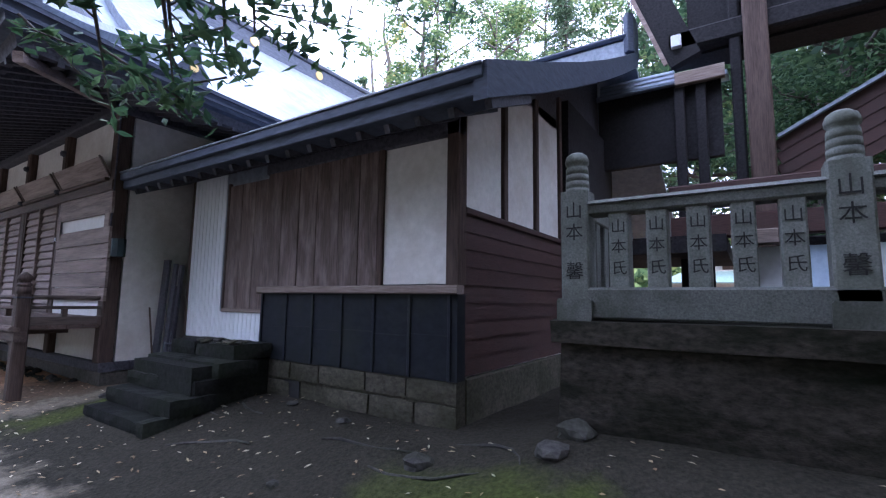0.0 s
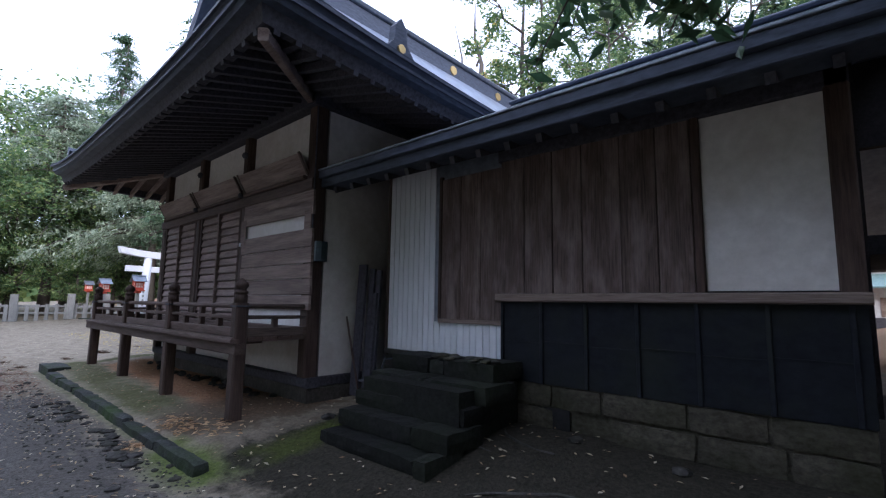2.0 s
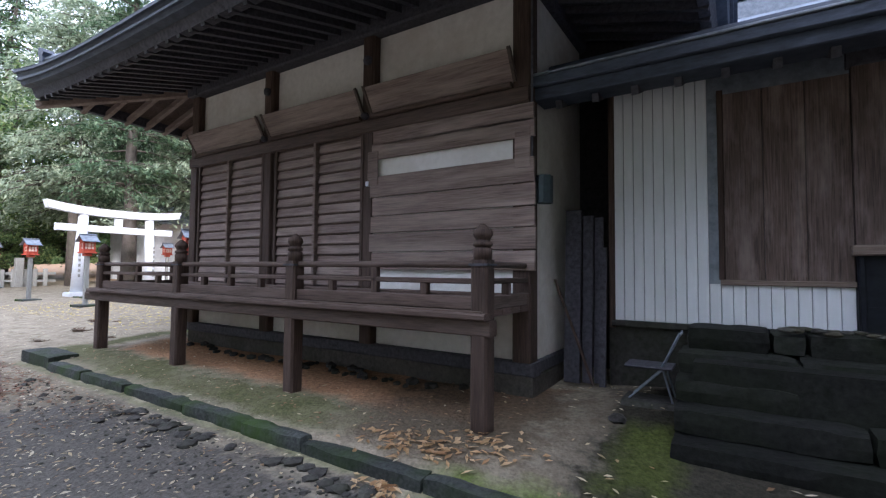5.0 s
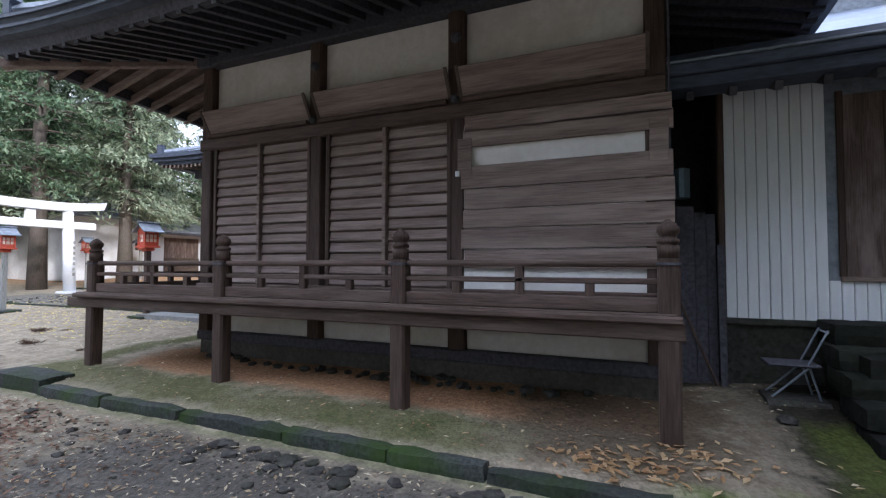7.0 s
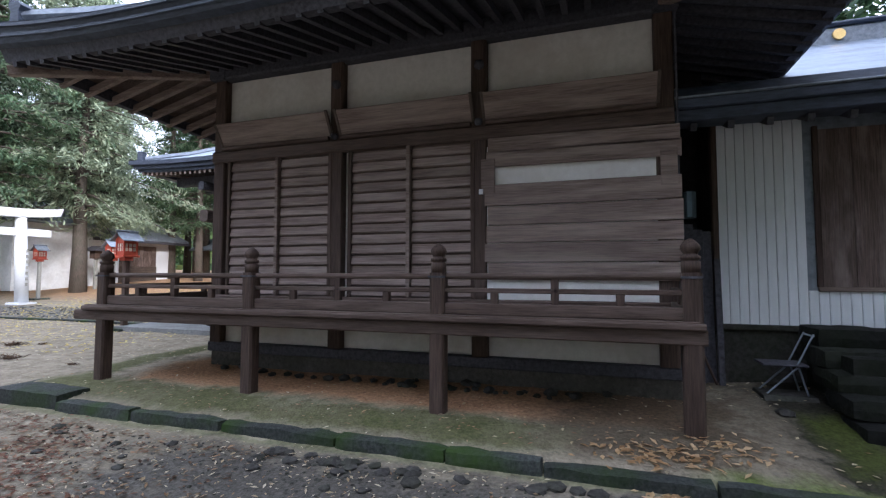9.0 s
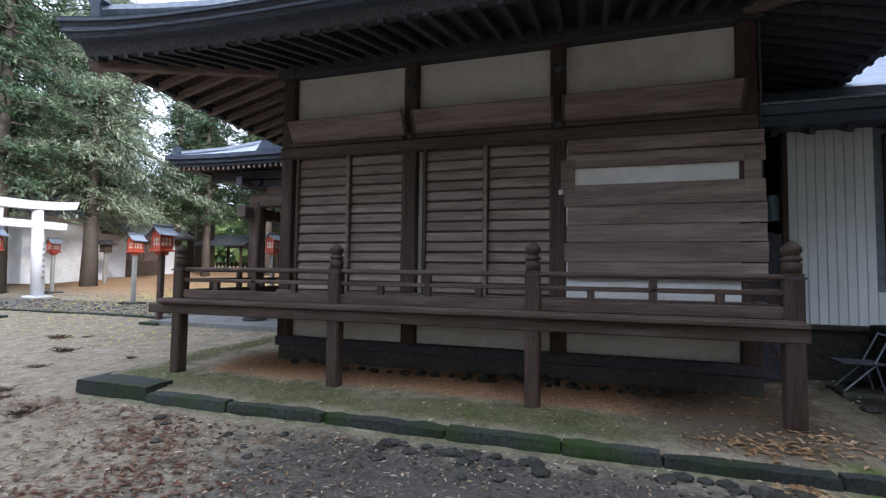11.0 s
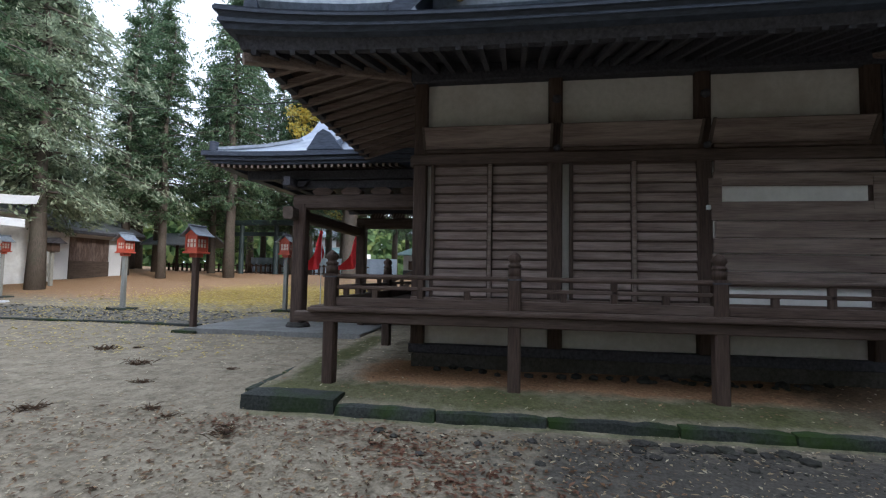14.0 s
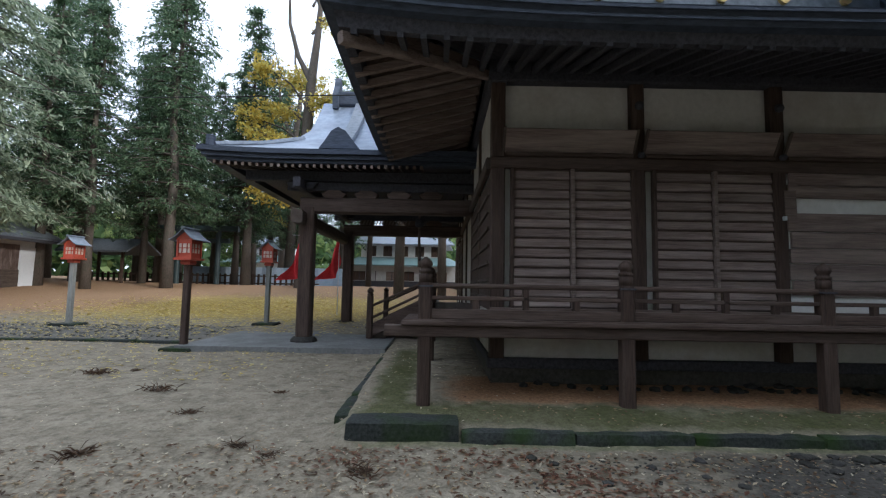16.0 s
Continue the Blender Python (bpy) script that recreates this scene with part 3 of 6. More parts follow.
for sgn in (-1, 1):
    rows = [[(XC + sgn * (HX - u), y, roof_p(u) + dz) for y, dz in ((3.1, 0.0), (3.1, 0.2), (3.4, 0.2), (3.4, 0.0))] for u in (0.62, 1.3, 2.0, 2.8, 3.6, 4.4)]
    part("descending_ridge", Geo().sheet(rows), TIN, roof)
    x = XC + sgn * (HX - 0.5)
    part("ridge_ornament", Geo().prism([(3.06, 4.5), (3.44, 4.5), (3.5, 4.68), (3.36, 4.84), (3.34, 5.05), (3.25, 5.17), (3.16, 5.05), (3.14, 4.84), (3.0, 4.68)], "x", x - 0.05, x + 0.07), EAVE, roof)
    part("crest", Geo().tube([(x + 0.07, 3.25, 4.74), (x + 0.1, 3.25, 4.74)], [0.06, 0.06], 12), GOLD, roof)
    pts = [skirt("s", u, sgn * 1.0, 0.08) for u in (0.3, 0.7, 1.1, 1.7)]
    part("corner_ridge", Geo().tube(pts, [0.09, 0.11, 0.12, 0.14], 6), TIN, roof)
    p = skirt("s", 0.28, sgn)
    part("corner_ornament", Geo().prism([(p[0] - 0.09, p[2] - 0.05), (p[0] + 0.09, p[2] - 0.05), (p[0] + 0.07, p[2] + 0.14), (p[0] + 0.11, p[2] + 0.2), (p[0] + 0.04, p[2] + 0.27), (p[0] - 0.05, p[2] + 0.25), (p[0] - 0.1, p[2] + 0.32), (p[0] - 0.12, p[2] + 0.22), (p[0] - 0.07, p[2] + 0.14)], "y", p[1] - 0.07, p[1] + 0.08), EAVE, roof)

# walls
wall = part("wall", Geo().box((-13.5, WALL_Y + 0.04, 0.5), (-7.8, WALL_Y + 0.16, 4.5)), PLASTER, hall, "white plaster wall, stained with age")
g = Geo().box((-13.58, WALL_Y + 0.16, 0.5), (-13.46, 15.1, 4.5))
part("wall", g, PLASTER, hall)
part("wall", Geo().box((-7.84, WALL_Y + 0.16, 0.5), (-7.74, 15.1, 4.5)), PLASTER, hall)
part("wall", Geo().box((-13.46, 15.0, 0.5), (-7.84, 15.1, 4.5)), PLASTER, hall)
part("floor", Geo().box((-13.46, 3.1, 0.95), (-7.84, 15.0, 1.05)), WOOD_X, hall)
part("foundation", Geo().box((-13.6, 2.9, 0.05), (-7.7, 15.1, 0.42), 0.02), FOOTING, hall)
for a, b in (((-13.64, 2.87, 0.42), (-7.68, 3.07, 0.55)), ((-7.9, 3.08, 0.42), (-7.7, 15.1, 0.55)), ((-13.62, 3.08, 0.42), (-13.42, 15.1, 0.55))):
    part("ground_sill", Geo().box(a, b, 0.015), BLACKWOOD, hall)
for x in PILLARS:
    part("pillar", Geo().box((x - 0.095, 2.86, 0.55), (x + 0.09, 3.06, 4.5), 0.015), WOOD_Z, hall)
for x in PILLARS[1:3]:
    part("strut", Geo().box((x - 0.075, 2.85, 3.6), (x + 0.075, 2.88, 4.28), 0.01), WOOD_Z, hall)
for y in (4.9, 6.8, 8.9, 11.2, 13.1, 15.02):
    part("pillar", Geo().box((-13.62, y - 0.09, 0.55), (-13.44, y + 0.09, 4.5), 0.015), WOOD_Z, hall)
part("wall_plate", Geo().box((-13.64, 2.8, 4.22), (-7.66, 3.08, 4.5), 0.02), BLACKWOOD, hall)
part("wall_plate", Geo().box((-13.66, 2.79, 4.215), (-13.4, 15.2, 4.5), 0.02), BLACKWOOD, hall)
part("wall_plate", Geo().box((-7.92, 2.79, 4.215), (-7.655, 15.2, 4.5), 0.02), BLACKWOOD, hall)
part("lintel", Geo().box((-13.62, 2.84, 3.04), (-7.72, 2.93, 3.2), 0.015), WOOD_X, hall)
part("threshold", Geo().box((-13.62, 2.82, 1.08), (-7.72, 2.93, 1.2), 0.015), WOOD_X, hall)
part("lintel", Geo().box((-13.68, 2.93, 3.04), (-13.6, 15.0, 3.2), 0.015), WOOD_Y, hall)
# leaning hood boards over each bay
for a, b in zip(PILLARS, PILLARS[1:]):
    a2, b2 = a + 0.05, b - 0.05
    g = Geo().prism([(2.86, 3.26), (2.7, 3.53), (2.725, 3.545), (2.885, 3.275)], "x", a2, b2)
    hood = part("hood_board", g, GREY_X, hall)
    for x in (a2, b2 - 0.03):
        part("edge_strip", Geo().prism([(2.85, 3.255), (2.685, 3.54), (2.7, 3.552), (2.87, 3.265)], "x", x - 0.002, x + 0.032), WOOD_Y, hood)
    part("ledge", Geo().box((a + 0.09, 2.8, 3.2), (b - 0.09, 2.9, 3.25), 0.01), WOOD_X, hood)
# louvred shutters in the two front bays
slat_len = 0.78
slat_mesh = Geo().prism([(0.0, 0.0), (-0.022, 0.003), (-0.032, 0.006), (-0.034, 0.018), (-0.007, 0.1), (0.0, 0.1)], "x", -slat_len / 2, slat_len / 2).mesh("slat", GREY_X)
for a, b in ((-13.36, -11.71), (-11.47, -9.82)):
    w = (b - a) / 2
    for k in range(2):
        x0, x1 = a + k * w, a + (k + 1) * w
        y = 2.9
        sh = part("shutter", Geo().box((x0, y, 1.2), (x1, y + 0.02, 3.04)), WOOD_X, hall)
        xx = x0 if k == 0 else x1 - 0.05
        part("stile", Geo().box((xx, y - 0.05, 1.2), (xx + 0.05, y, 3.04), 0.006), WOOD_Z, sh)
        if k:
            part("batten", Geo().box((x0 - 0.025, y - 0.07, 1.2), (x0 + 0.025, y, 3.04), 0.006), GREY_X, sh)
        n = 14
        for i in range(n):
            ob = piece("slat", slat_mesh, ((x0 + x1) / 2, y, 1.21 + i * 1.82 / n), sh)
            ob.scale = ((w - 0.08) / slat_len, 1, 1.82 / n / 0.114)
# wide boards nailed over the last bay, with two bare gaps
for z0, z1, x0, x1, tilt in ((2.86, 3.03, -9.66, -7.67, 0.5), (2.7, 2.88, -9.68, -7.66, 0.3), (2.26, 2.5, -9.7, -7.665, 0.0), (2.04, 2.25, -9.66, -7.655, -0.1), (1.84, 2.03, -9.68, -7.66, 0.1), (1.62, 1.83, -9.7, -7.65, 0.0), (1.42, 1.61, -9.66, -7.66, 0.1)):
    g = Geo().box((x0, 2.84, z0), (x1, 2.875, z1), 0.003, Matrix.Rotation(radians(tilt), 3, "Y"))
    part("board", g, GREY_X, hall)
for x in (-9.68, -7.8):
    part("board", Geo().box((x - 0.06, 2.835, 2.4), (x + 0.1, 2.845, 2.8), 0.004), GREY_X, hall)
part("plaster_patch", Geo().box((-9.68, 2.88, 1.2), (-7.88, 2.9, 2.95)), BAREWALL, hall)
# front of the hall: lattice doors
for y in (4.0, 5.85, 12.2, 14.05):
    d = part("front_panel", Geo().box((-13.6, y - 0.8, 1.15), (-13.56, y + 0.8, 3.0)), WOOD_Z, hall)
    for k in range(7):
        part("lattice_bar", Geo().box((-13.63, y - 0.8, 1.3 + k * 0.24), (-13.6, y + 0.8, 1.34 + k * 0.24)), WOOD_Y, d)
part("insulator", Geo().box((-9.765, 2.825, 2.4), (-9.715, 2.862, 2.455), 0.008), WHITE, hall, "small white insulator")
for x in PILLARS[1:3]:
    part("strut_knob", Geo().lathe((x + 0.01, 2.84, 3.86), [(0.0, 0.0), (0.05, 0.02), (0.062, 0.06), (0.05, 0.1), (0.0, 0.12)], 10), BLACKWOOD, hall, smooth=True)
    part("strut_knob", Geo().lathe((x + 0.01, 2.8, 3.19), [(0.0, 0.0), (0.04, 0.015), (0.05, 0.045), (0.04, 0.075), (0.0, 0.09)], 10), BLACKWOOD, hall, smooth=True)
part("meter_box", Geo().box((-7.67, 2.86, 2.06), (-7.53, 3.04, 2.32), 0.05), TEAL, hall, "dull teal electricity meter")
part("conduit", Geo().tube([(-7.69, 2.86, 2.34), (-7.69, 2.86, 4.2)], [0.012, 0.012], 6), BLACKWOOD, hall)

# ---- veranda ----
ver = thing("veranda", (-11.2, 2.0, 0.2), "dark weathered wooden veranda with railing along the hall", "veranda")
VX = (-14.43, -12.19, -9.97, -7.76)
for k in range(5):
    part("deck_board", Geo().box((-14.66, 1.9 + k * 0.19, 1.045), (-7.72, 2.085 + k * 0.19, 1.1), 0.006), WOOD_X, ver)
for k in range(5):
    part("deck_board", Geo().box((-14.55 + k * 0.19, 2.86, 1.044), (-14.365 + k * 0.19, 7.5, 1.099), 0.006), WOOD_Y, ver)
part("edge_beam", Geo().box((-14.68, 1.87, 1.03), (-7.68, 1.98, 1.085), 0.012), WOOD_X, ver)
part("edge_beam", Geo().box((-14.87, 1.92, 0.905), (-7.66, 2.05, 1.03), 0.012), WOOD_X, ver)
part("edge_beam", Geo().box((-14.58, 2.052, 0.905), (-14.46, 7.5, 1.04), 0.012), WOOD_Y, ver)
for x in (-13.3, -11.0, -8.9):
    part("joist", Geo().box((x - 0.05, 2.0, 0.92), (x + 0.05, 2.86, 1.04), 0.01), WOOD_Y, ver)
FINIAL = [(0.0, 0.0), (0.074, 0.0), (0.076, 0.09), (0.06, 0.1), (0.078, 0.112), (0.078, 0.135), (0.056, 0.147), (0.06, 0.165), (0.08, 0.195), (0.074, 0.23), (0.045, 0.26), (0.014, 0.285), (0.0, 0.287)]


def rail_post(x, y, z0, top=1.5):
    p = part("post", Geo().box((x - 0.075, y - 0.075, z0), (x + 0.075, y + 0.075, top), 0.02), WOOD_Z, ver)
    part("collar", Geo().box((x - 0.084, y - 0.084, top - 0.05), (x + 0.084, y + 0.084, top - 0.03), 0.004), BLACKWOOD, p)
    part("finial", Geo().lathe((x, y, top), FINIAL, 14), WOOD_Z, p, smooth=True)


def rail_run(p, q, mat):
    p, q = Vector((*p, 0)), Vector((*q, 0))
    d = (q - p)
    n = max(1, round(d.length / 0.55))
    part("top_rail", Geo().tube([p + Vector((0, 0, 1.465)), q + Vector((0, 0, 1.465))], [0.03, 0.03], 10), mat, ver)
    part("middle_rail", Geo().beam(p + Vector((0, 0, 1.33)), q + Vector((0, 0, 1.33)), 0.06, 0.045, 0.008), mat, ver)
    part("bottom_rail", Geo().beam(p + Vector((0, 0, 1.155)), q + Vector((0, 0, 1.155)), 0.075, 0.11, 0.008), mat, ver)
    for k in range(1, n):
        c = p + d * (k / n)
        part("rail_block", Geo().box((c.x - 0.035, c.y - 0.03, 1.21), (c.x + 0.035, c.y + 0.03, 1.308 if k % 2 else 1.44), 0.006), WOOD_Z, ver)


for x in VX:
    rail_post(x, 2.0, 0.08)
for a, b in zip(VX, VX[1:]):
    rail_run((a, 2.0), (b, 2.0), WOOD_X)
rail_run((VX[3], 2.0), (VX[3], 2.88), WOOD_Y)
for y in (4.6, 7.3):
    rail_post(VX[0], y, 0.08)
rail_run((VX[0], 2.0), (VX[0], 4.6), WOOD_Y)
rail_run((VX[0], 4.6), (VX[0], 7.3), WOOD_Y)

# ---- porch before the hall ----
porch = thing("shrine_porch", (-17.0, 9.0, 0.26), "open wooden porch with curved sheet-metal roof before the hall", "porch")
PX0, PX1, PY0, PY1, PR = -19.2, -13.9, 5.9, 12.1, 9.0


def porch_p(u):
    return 4.15 + 0.24 * u + 0.15 * u * u


g = Geo()
us = [3.1 * k / 8 for k in range(9)]
for sgn in (-1, 1):
    rows = []
    for u in us:
        xw = PX0 + min(u, 1.7)
        rows.append([(xw + (PX1 - xw + 2.6) * j / 12, PR + sgn * (3.1 - u), porch_p(u) + 0.06 * max(0, 1 - j / 4) ** 2 * max(0, 1 - u / 1.6)) for j in range(13)])
    g.sheet(rows)
rows = []
for k in range(5):
    u = 1.7 * k / 4
    rows.append([(PX0 + u, PR + s * (3.1 - u), porch_p(u) + 0.06 * abs(s) ** 4 * max(0, 1 - u / 1.6)) for s in SS])
g.sheet(rows)
proof = part("roof", g, COPPER, porch, "aged grey-blue sheet metal roof")
for zz, out, h in ((4.06, 0.0, 0.1), (3.97, 0.07, 0.08), (3.9, 0.14, 0.06)):
    g = Geo()
    for sgn in (-1, 1):
        path = [(PX0 + out + (PX1 + 0.5 - PX0) * j / 12, PR + sgn * (3.1 - out), zz + 0.06 * max(0, 1 - j / 4) ** 2) for j in range(13)]
        g.sheet([[(x, y + sgn * dy * -1, z + dz) for x, y, z in path] for dy, dz in ((0, 0), (0, h), (0.25, h), (0.25, 0), (0, 0))])
    path = [(PX0 + out, PR + s * (3.1 - out), zz + 0.06 * abs(s) ** 4) for s in SS]
    g.sheet([[(x + dx, y, z + dz) for x, y, z in path] for dx, dz in ((0, 0), (0, h), (0.25, h), (0.25, 0), (0, 0))])
    part("eave_layer", g, EAVE, proof)
for k in range(30):
    x = PX0 + 0.3 + k * 0.145
    z = 3.85 + 0.06 * max(0, 1 - k * 0.145 / 1.5) ** 2
    r = part("rafter", Geo().beam((x, PY0 + 0.16, z), (x, PY0 + 1.3, z + 0.16), 0.055, 0.065), WOOD_Y, proof)
    part("rafter_tip", Geo().box((x - 0.028, PY0 + 0.15, z - 0.034), (x + 0.028, PY0 + 0.16, z + 0.034)), GREY_X, r)
part("ridge", Geo().box((-17.1, PR - 0.2, 6.2), (-12.0, PR + 0.2, 6.62), 0.05), EAVE, proof)
part("ridge_ornament", Geo().prism([(PR - 0.3, 6.1), (PR + 0.3, 6.1), (PR + 0.36, 6.45), (PR + 0.16, 6.75), (PR + 0.1, 6.98), (PR, 7.05), (PR - 0.12, 6.9), (PR - 0.16, 6.75), (PR - 0.36, 6.45)], "x", -17.2, -17.05), EAVE, proof)
part("descending_ridge", Geo().sheet([[(-16.6, PR - 3.1 + u, porch_p(u) + 0.02), (-16.6, PR - 3.1 + u, porch_p(u) + 0.16), (-16.3, PR - 3.1 + u, porch_p(u) + 0.16), (-16.3, PR - 3.1 + u, porch_p(u) + 0.02)] for u in (0.5, 1.1, 1.7, 2.3, 3.0)]), TIN, proof)
part("ridge_ornament", Geo().prism([(-16.85, 4.28), (-16.0, 4.28), (-16.12, 4.42), (-16.3, 4.66), (-16.46, 4.74), (-16.6, 4.66), (-16.75, 4.42)], "y", 6.25, 6.4), EAVE, proof)
part("corner_ridge", Geo().tube([(PX0 + 0.25, PY0 + 0.25, 4.28), (PX0 + 1.0, PY0 + 0.9, 4.5), (PX0 + 1.7, PY0 + 1.5, 4.8)], [0.08, 0.09, 0.1], 6), TIN, proof)
part("corner_ornament", Geo().box((PX0 + 0.1, PY0 + 0.1, 4.2), (PX0 + 0.26, PY0 + 0.3, 4.46), 0.05), EAVE, proof)
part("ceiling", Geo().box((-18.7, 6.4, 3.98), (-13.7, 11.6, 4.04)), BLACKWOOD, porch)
for y in (6.75, 11.2):
    c = part("column", Geo().box((-17.29, y - 0.15, 0.36), (-16.99, y + 0.15, 3.1), 0.035), WOOD_Z, porch)
    part("column_base", Geo().lathe((-17.14, y, 0.22), [(0.0, 0), (0.27, 0), (0.28, 0.06), (0.23, 0.13), (0.0, 0.14)], 4 * 4), STONE, porch)
    part("beam", Geo().box((-17.3, y - 0.12, 2.98), (-13.5, y + 0.12, 3.32), 0.04), WOOD_X, porch)
    part("bracket_beam", Geo().box((-17.6, y - 0.08, 3.46), (-13.6, y + 0.08, 3.66), 0.02), BLACKWOOD, porch)
    part("bearing_block", Geo().prism([(-17.5, 3.5), (-17.02, 3.5), (-16.92, 3.62), (-17.6, 3.62)], "y", y - 0.2, y + 0.2), BLACKWOOD, porch)
    part("wall_plate", Geo().box((-18.5, y - 0.1, 3.68), (-13.6, y + 0.1, 3.9), 0.02), BLACKWOOD, porch)
    for k, x in enumerate((-16.6, -15.9, -15.2, -14.5)):
        part("carved_block", Geo().prism([(x - 0.2, 3.32), (x + 0.2, 3.32), (x + 0.26, 3.4), (x + 0.12, 3.48), (x - 0.12, 3.48), (x - 0.26, 3.4)], "y", y - 0.1, y + 0.1), WOOD_X, porch)
part("beam", Geo().box((-17.38, 6.3, 2.72), (-17.14, 11.75, 3.0), 0.04), WOOD_Y, porch)
part("bracket_beam", Geo().box((-17.34, 6.2, 3.46), (-17.18, 11.85, 3.66), 0.02), BLACKWOOD, porch)
# transom bars in pale wood, so that they look lit
for k in range(15):
    part("transom_bar", Geo().beam((-16.7 + k * 0.1, 11.08, 3.33), (-16.64 + k * 0.1, 11.08, 3.46), 0.02, 0.045), SILL, porch)
bell = thing("bell_rope", (-14.85, 9.0, 1.9), "thick bell rope hanging under the porch beam", "rope")
part("rope", Geo().tube([(-14.85, 9.0, 3.35), (-14.85, 9.0, 2.6), (-14.83, 9.0, 1.95)], [0.03, 0.035, 0.05], 8), GREY_X, bell)
part("bell", Geo().lathe((-14.85, 9.0, 3.0), [(0.0, 0), (0.1, 0.02), (0.13, 0.12), (0.1, 0.22), (0.0, 0.26)], 12), BLACKWOOD, bell)
# front steps with handrails
stair = thing("front_stairs", (-15.0, 9.0, 0.26), "wooden front steps with handrails before the hall", "stairs")
for k in range(5):
    part("tread", Geo().box((-15.85 + k * 0.3, 7.5, 0.26 + k * 0.16), (-15.5 + k * 0.3, 10.5, 0.42 + k * 0.16), 0.01), WOOD_Y, stair)
for y in (7.45, 10.55):
    part("newel", Geo().box((-15.93, y - 0.07, 0.26), (-15.79, y + 0.07, 1.12), 0.02), WOOD_Z, stair)
    part("newel_cap", Geo().lathe((-15.86, y, 1.12), FINIAL, 12), WOOD_Z, stair)
    for dz in (0.35, 0.62):
        part("handrail", Geo().beam((-15.86, y, 0.35 + dz), (-14.45, y, 1.08 + dz * 0.9), 0.06, 0.06, 0.01), WOOD_X, stair)
    part("stringer", Geo().beam((-15.9, y, 0.4), (-14.4, y, 1.15), 0.07, 0.26, 0.01), WOOD_X, stair)
solid("porch_paving", Geo().box((-19.3, 5.75, 0.05), (-15.3, 12.3, 0.25), 0.02), SLAB, "flat grey concrete paving under the porch", "paving", kind="structure")

# ---- kerbs of the hall's platform ----
kerb = thing("kerb", (-11, 1.2, 0.1), "dark mossy stone kerb round the hall's platform", "kerb", kind="structure")
x = -14.05
rnd = random.Random(5)
while x < -7.3:
    l = rnd.uniform(0.75, 1.25)
    y = 1.27 + 0.02 * math.sin(x * 0.9)
    part("kerb_stone", Geo().rough((x, y - 0.06, -0.1 + rnd.uniform(0, 0.01)), (x + l + 0.004, y + 0.1 + rnd.uniform(-0.02, 0.02), 0.118 - 0.012 * step(-11, -8, x) + rnd.uniform(-0.015, 0.008)), 0.08, 0.018, x), KERB, kerb)
    x += l
part("kerb_stone", Geo().rough((-15.14, 1.24, -0.1), (-14.06, 1.62, 0.18), 0.12, 0.012, 3), KERB, kerb)
y = 1.64
while y < 5.6:
    l = rnd.uniform(0.8, 1.2)
    part("kerb_stone", Geo().rough((-15.33, y, -0.1), (-15.14, y + l + 0.01, 0.14 + 0.012 * (y - 1.5)), 0.1, 0.01, y), KERB, kerb)
    y += l

# ---- annex ----
annex = thing("shrine_annex", (-4.7, 6.0, 0.2), "low wing of the shrine with boarded, plastered and metal-clad walls", "building")
AY = 3.75
part("wall", Geo().box((-7.15, AY + 0.06, 0.7), (-2.42, AY + 0.16, 3.4)), BLACKWOOD, annex)
found = part("foundation", Geo().box((-5.26, AY - 0.01, 0.0), (-2.32, AY + 0.16, 0.75)), CONCRETE, annex, "mossy cracked block foundation")
rnd = random.Random(6)
for z0, z1, out in ((0.02, 0.3, 0.07), (0.305, 0.53, 0.05), (0.535, 0.755, 0.045)):
    x = -5.3
    while x < -2.31:
        l = min(rnd.uniform(0.35, 0.8), -2.28 - x)
        if -2.28 - x - l < 0.2:
            l = -2.28 - x
        if not (z0 > 0.3 and z0 < 0.5 and x < -4.6 < x + l):
            part("block", Geo().rough((x, AY - out, z0), (x + l - 0.008, AY + 0.04, z1 + rnd.uniform(-0.012, 0.0)), 0.14, 0.014, x + z0), CONCRETE, found)
        x += l
part("foundation", Geo().box((-2.5, AY + 0.16, 0.1), (-2.3, 9.4, 0.76), 0.02), CONCRETE, annex)
part("foundation", Geo().box((-7.2, AY + 0.02, 0.0), (-5.28, AY + 0.16, 0.86)), STONE, annex)
# flat black plate painted for the darkness inside the vent
part("vent_hole", Geo().box((-4.74, AY - 0.036, 0.31), (-4.46, AY - 0.03, 0.53)), INK, annex, "black plate for the dark of a square vent opening")
sid = part("white_siding", Geo().box((-7.15, AY + 0.02, 0.92), (-6.16, AY + 0.06, 3.3)).box((-6.16, AY + 0.02, 0.92), (-5.25, AY + 0.06, 1.32)).box((-6.16, AY + 0.02, 3.08), (-5.25, AY + 0.06, 3.3)), TIN, annex, "white vertical-ribbed metal siding")
for k in range(20):
    x = -7.14 + k * 0.0945
    part("rib", Geo().prism([(x, AY + 0.02), (x + 0.0905, AY + 0.02), (x + 0.087, AY + 0.01), (x + 0.004, AY + 0.01)], "z", 0.925, 3.28 if x < -6.35 else 1.31), SIDING, sid)
part("base_board", Geo().box((-7.17, AY - 0.02, 0.86), (-6.3, AY + 0.06, 0.92), 0.01), STONE, annex)
part("corner_post", Geo().box((-7.2, AY - 0.0, 0.84), (-7.14, AY + 0.12, 3.3), 0.01), WOOD_Z, annex)
for k in range(3):
    x = -6.16 + k * 0.303
    part("board", Geo().box((x, AY - 0.01, 1.35), (x + 0.299, AY + 0.02, 3.08), 0.005), BOARD_Z, annex)
part("trim", Geo().box((-6.2, AY - 0.02, 1.3), (-5.24, AY + 0.03, 1.35), 0.008), SILL, annex)
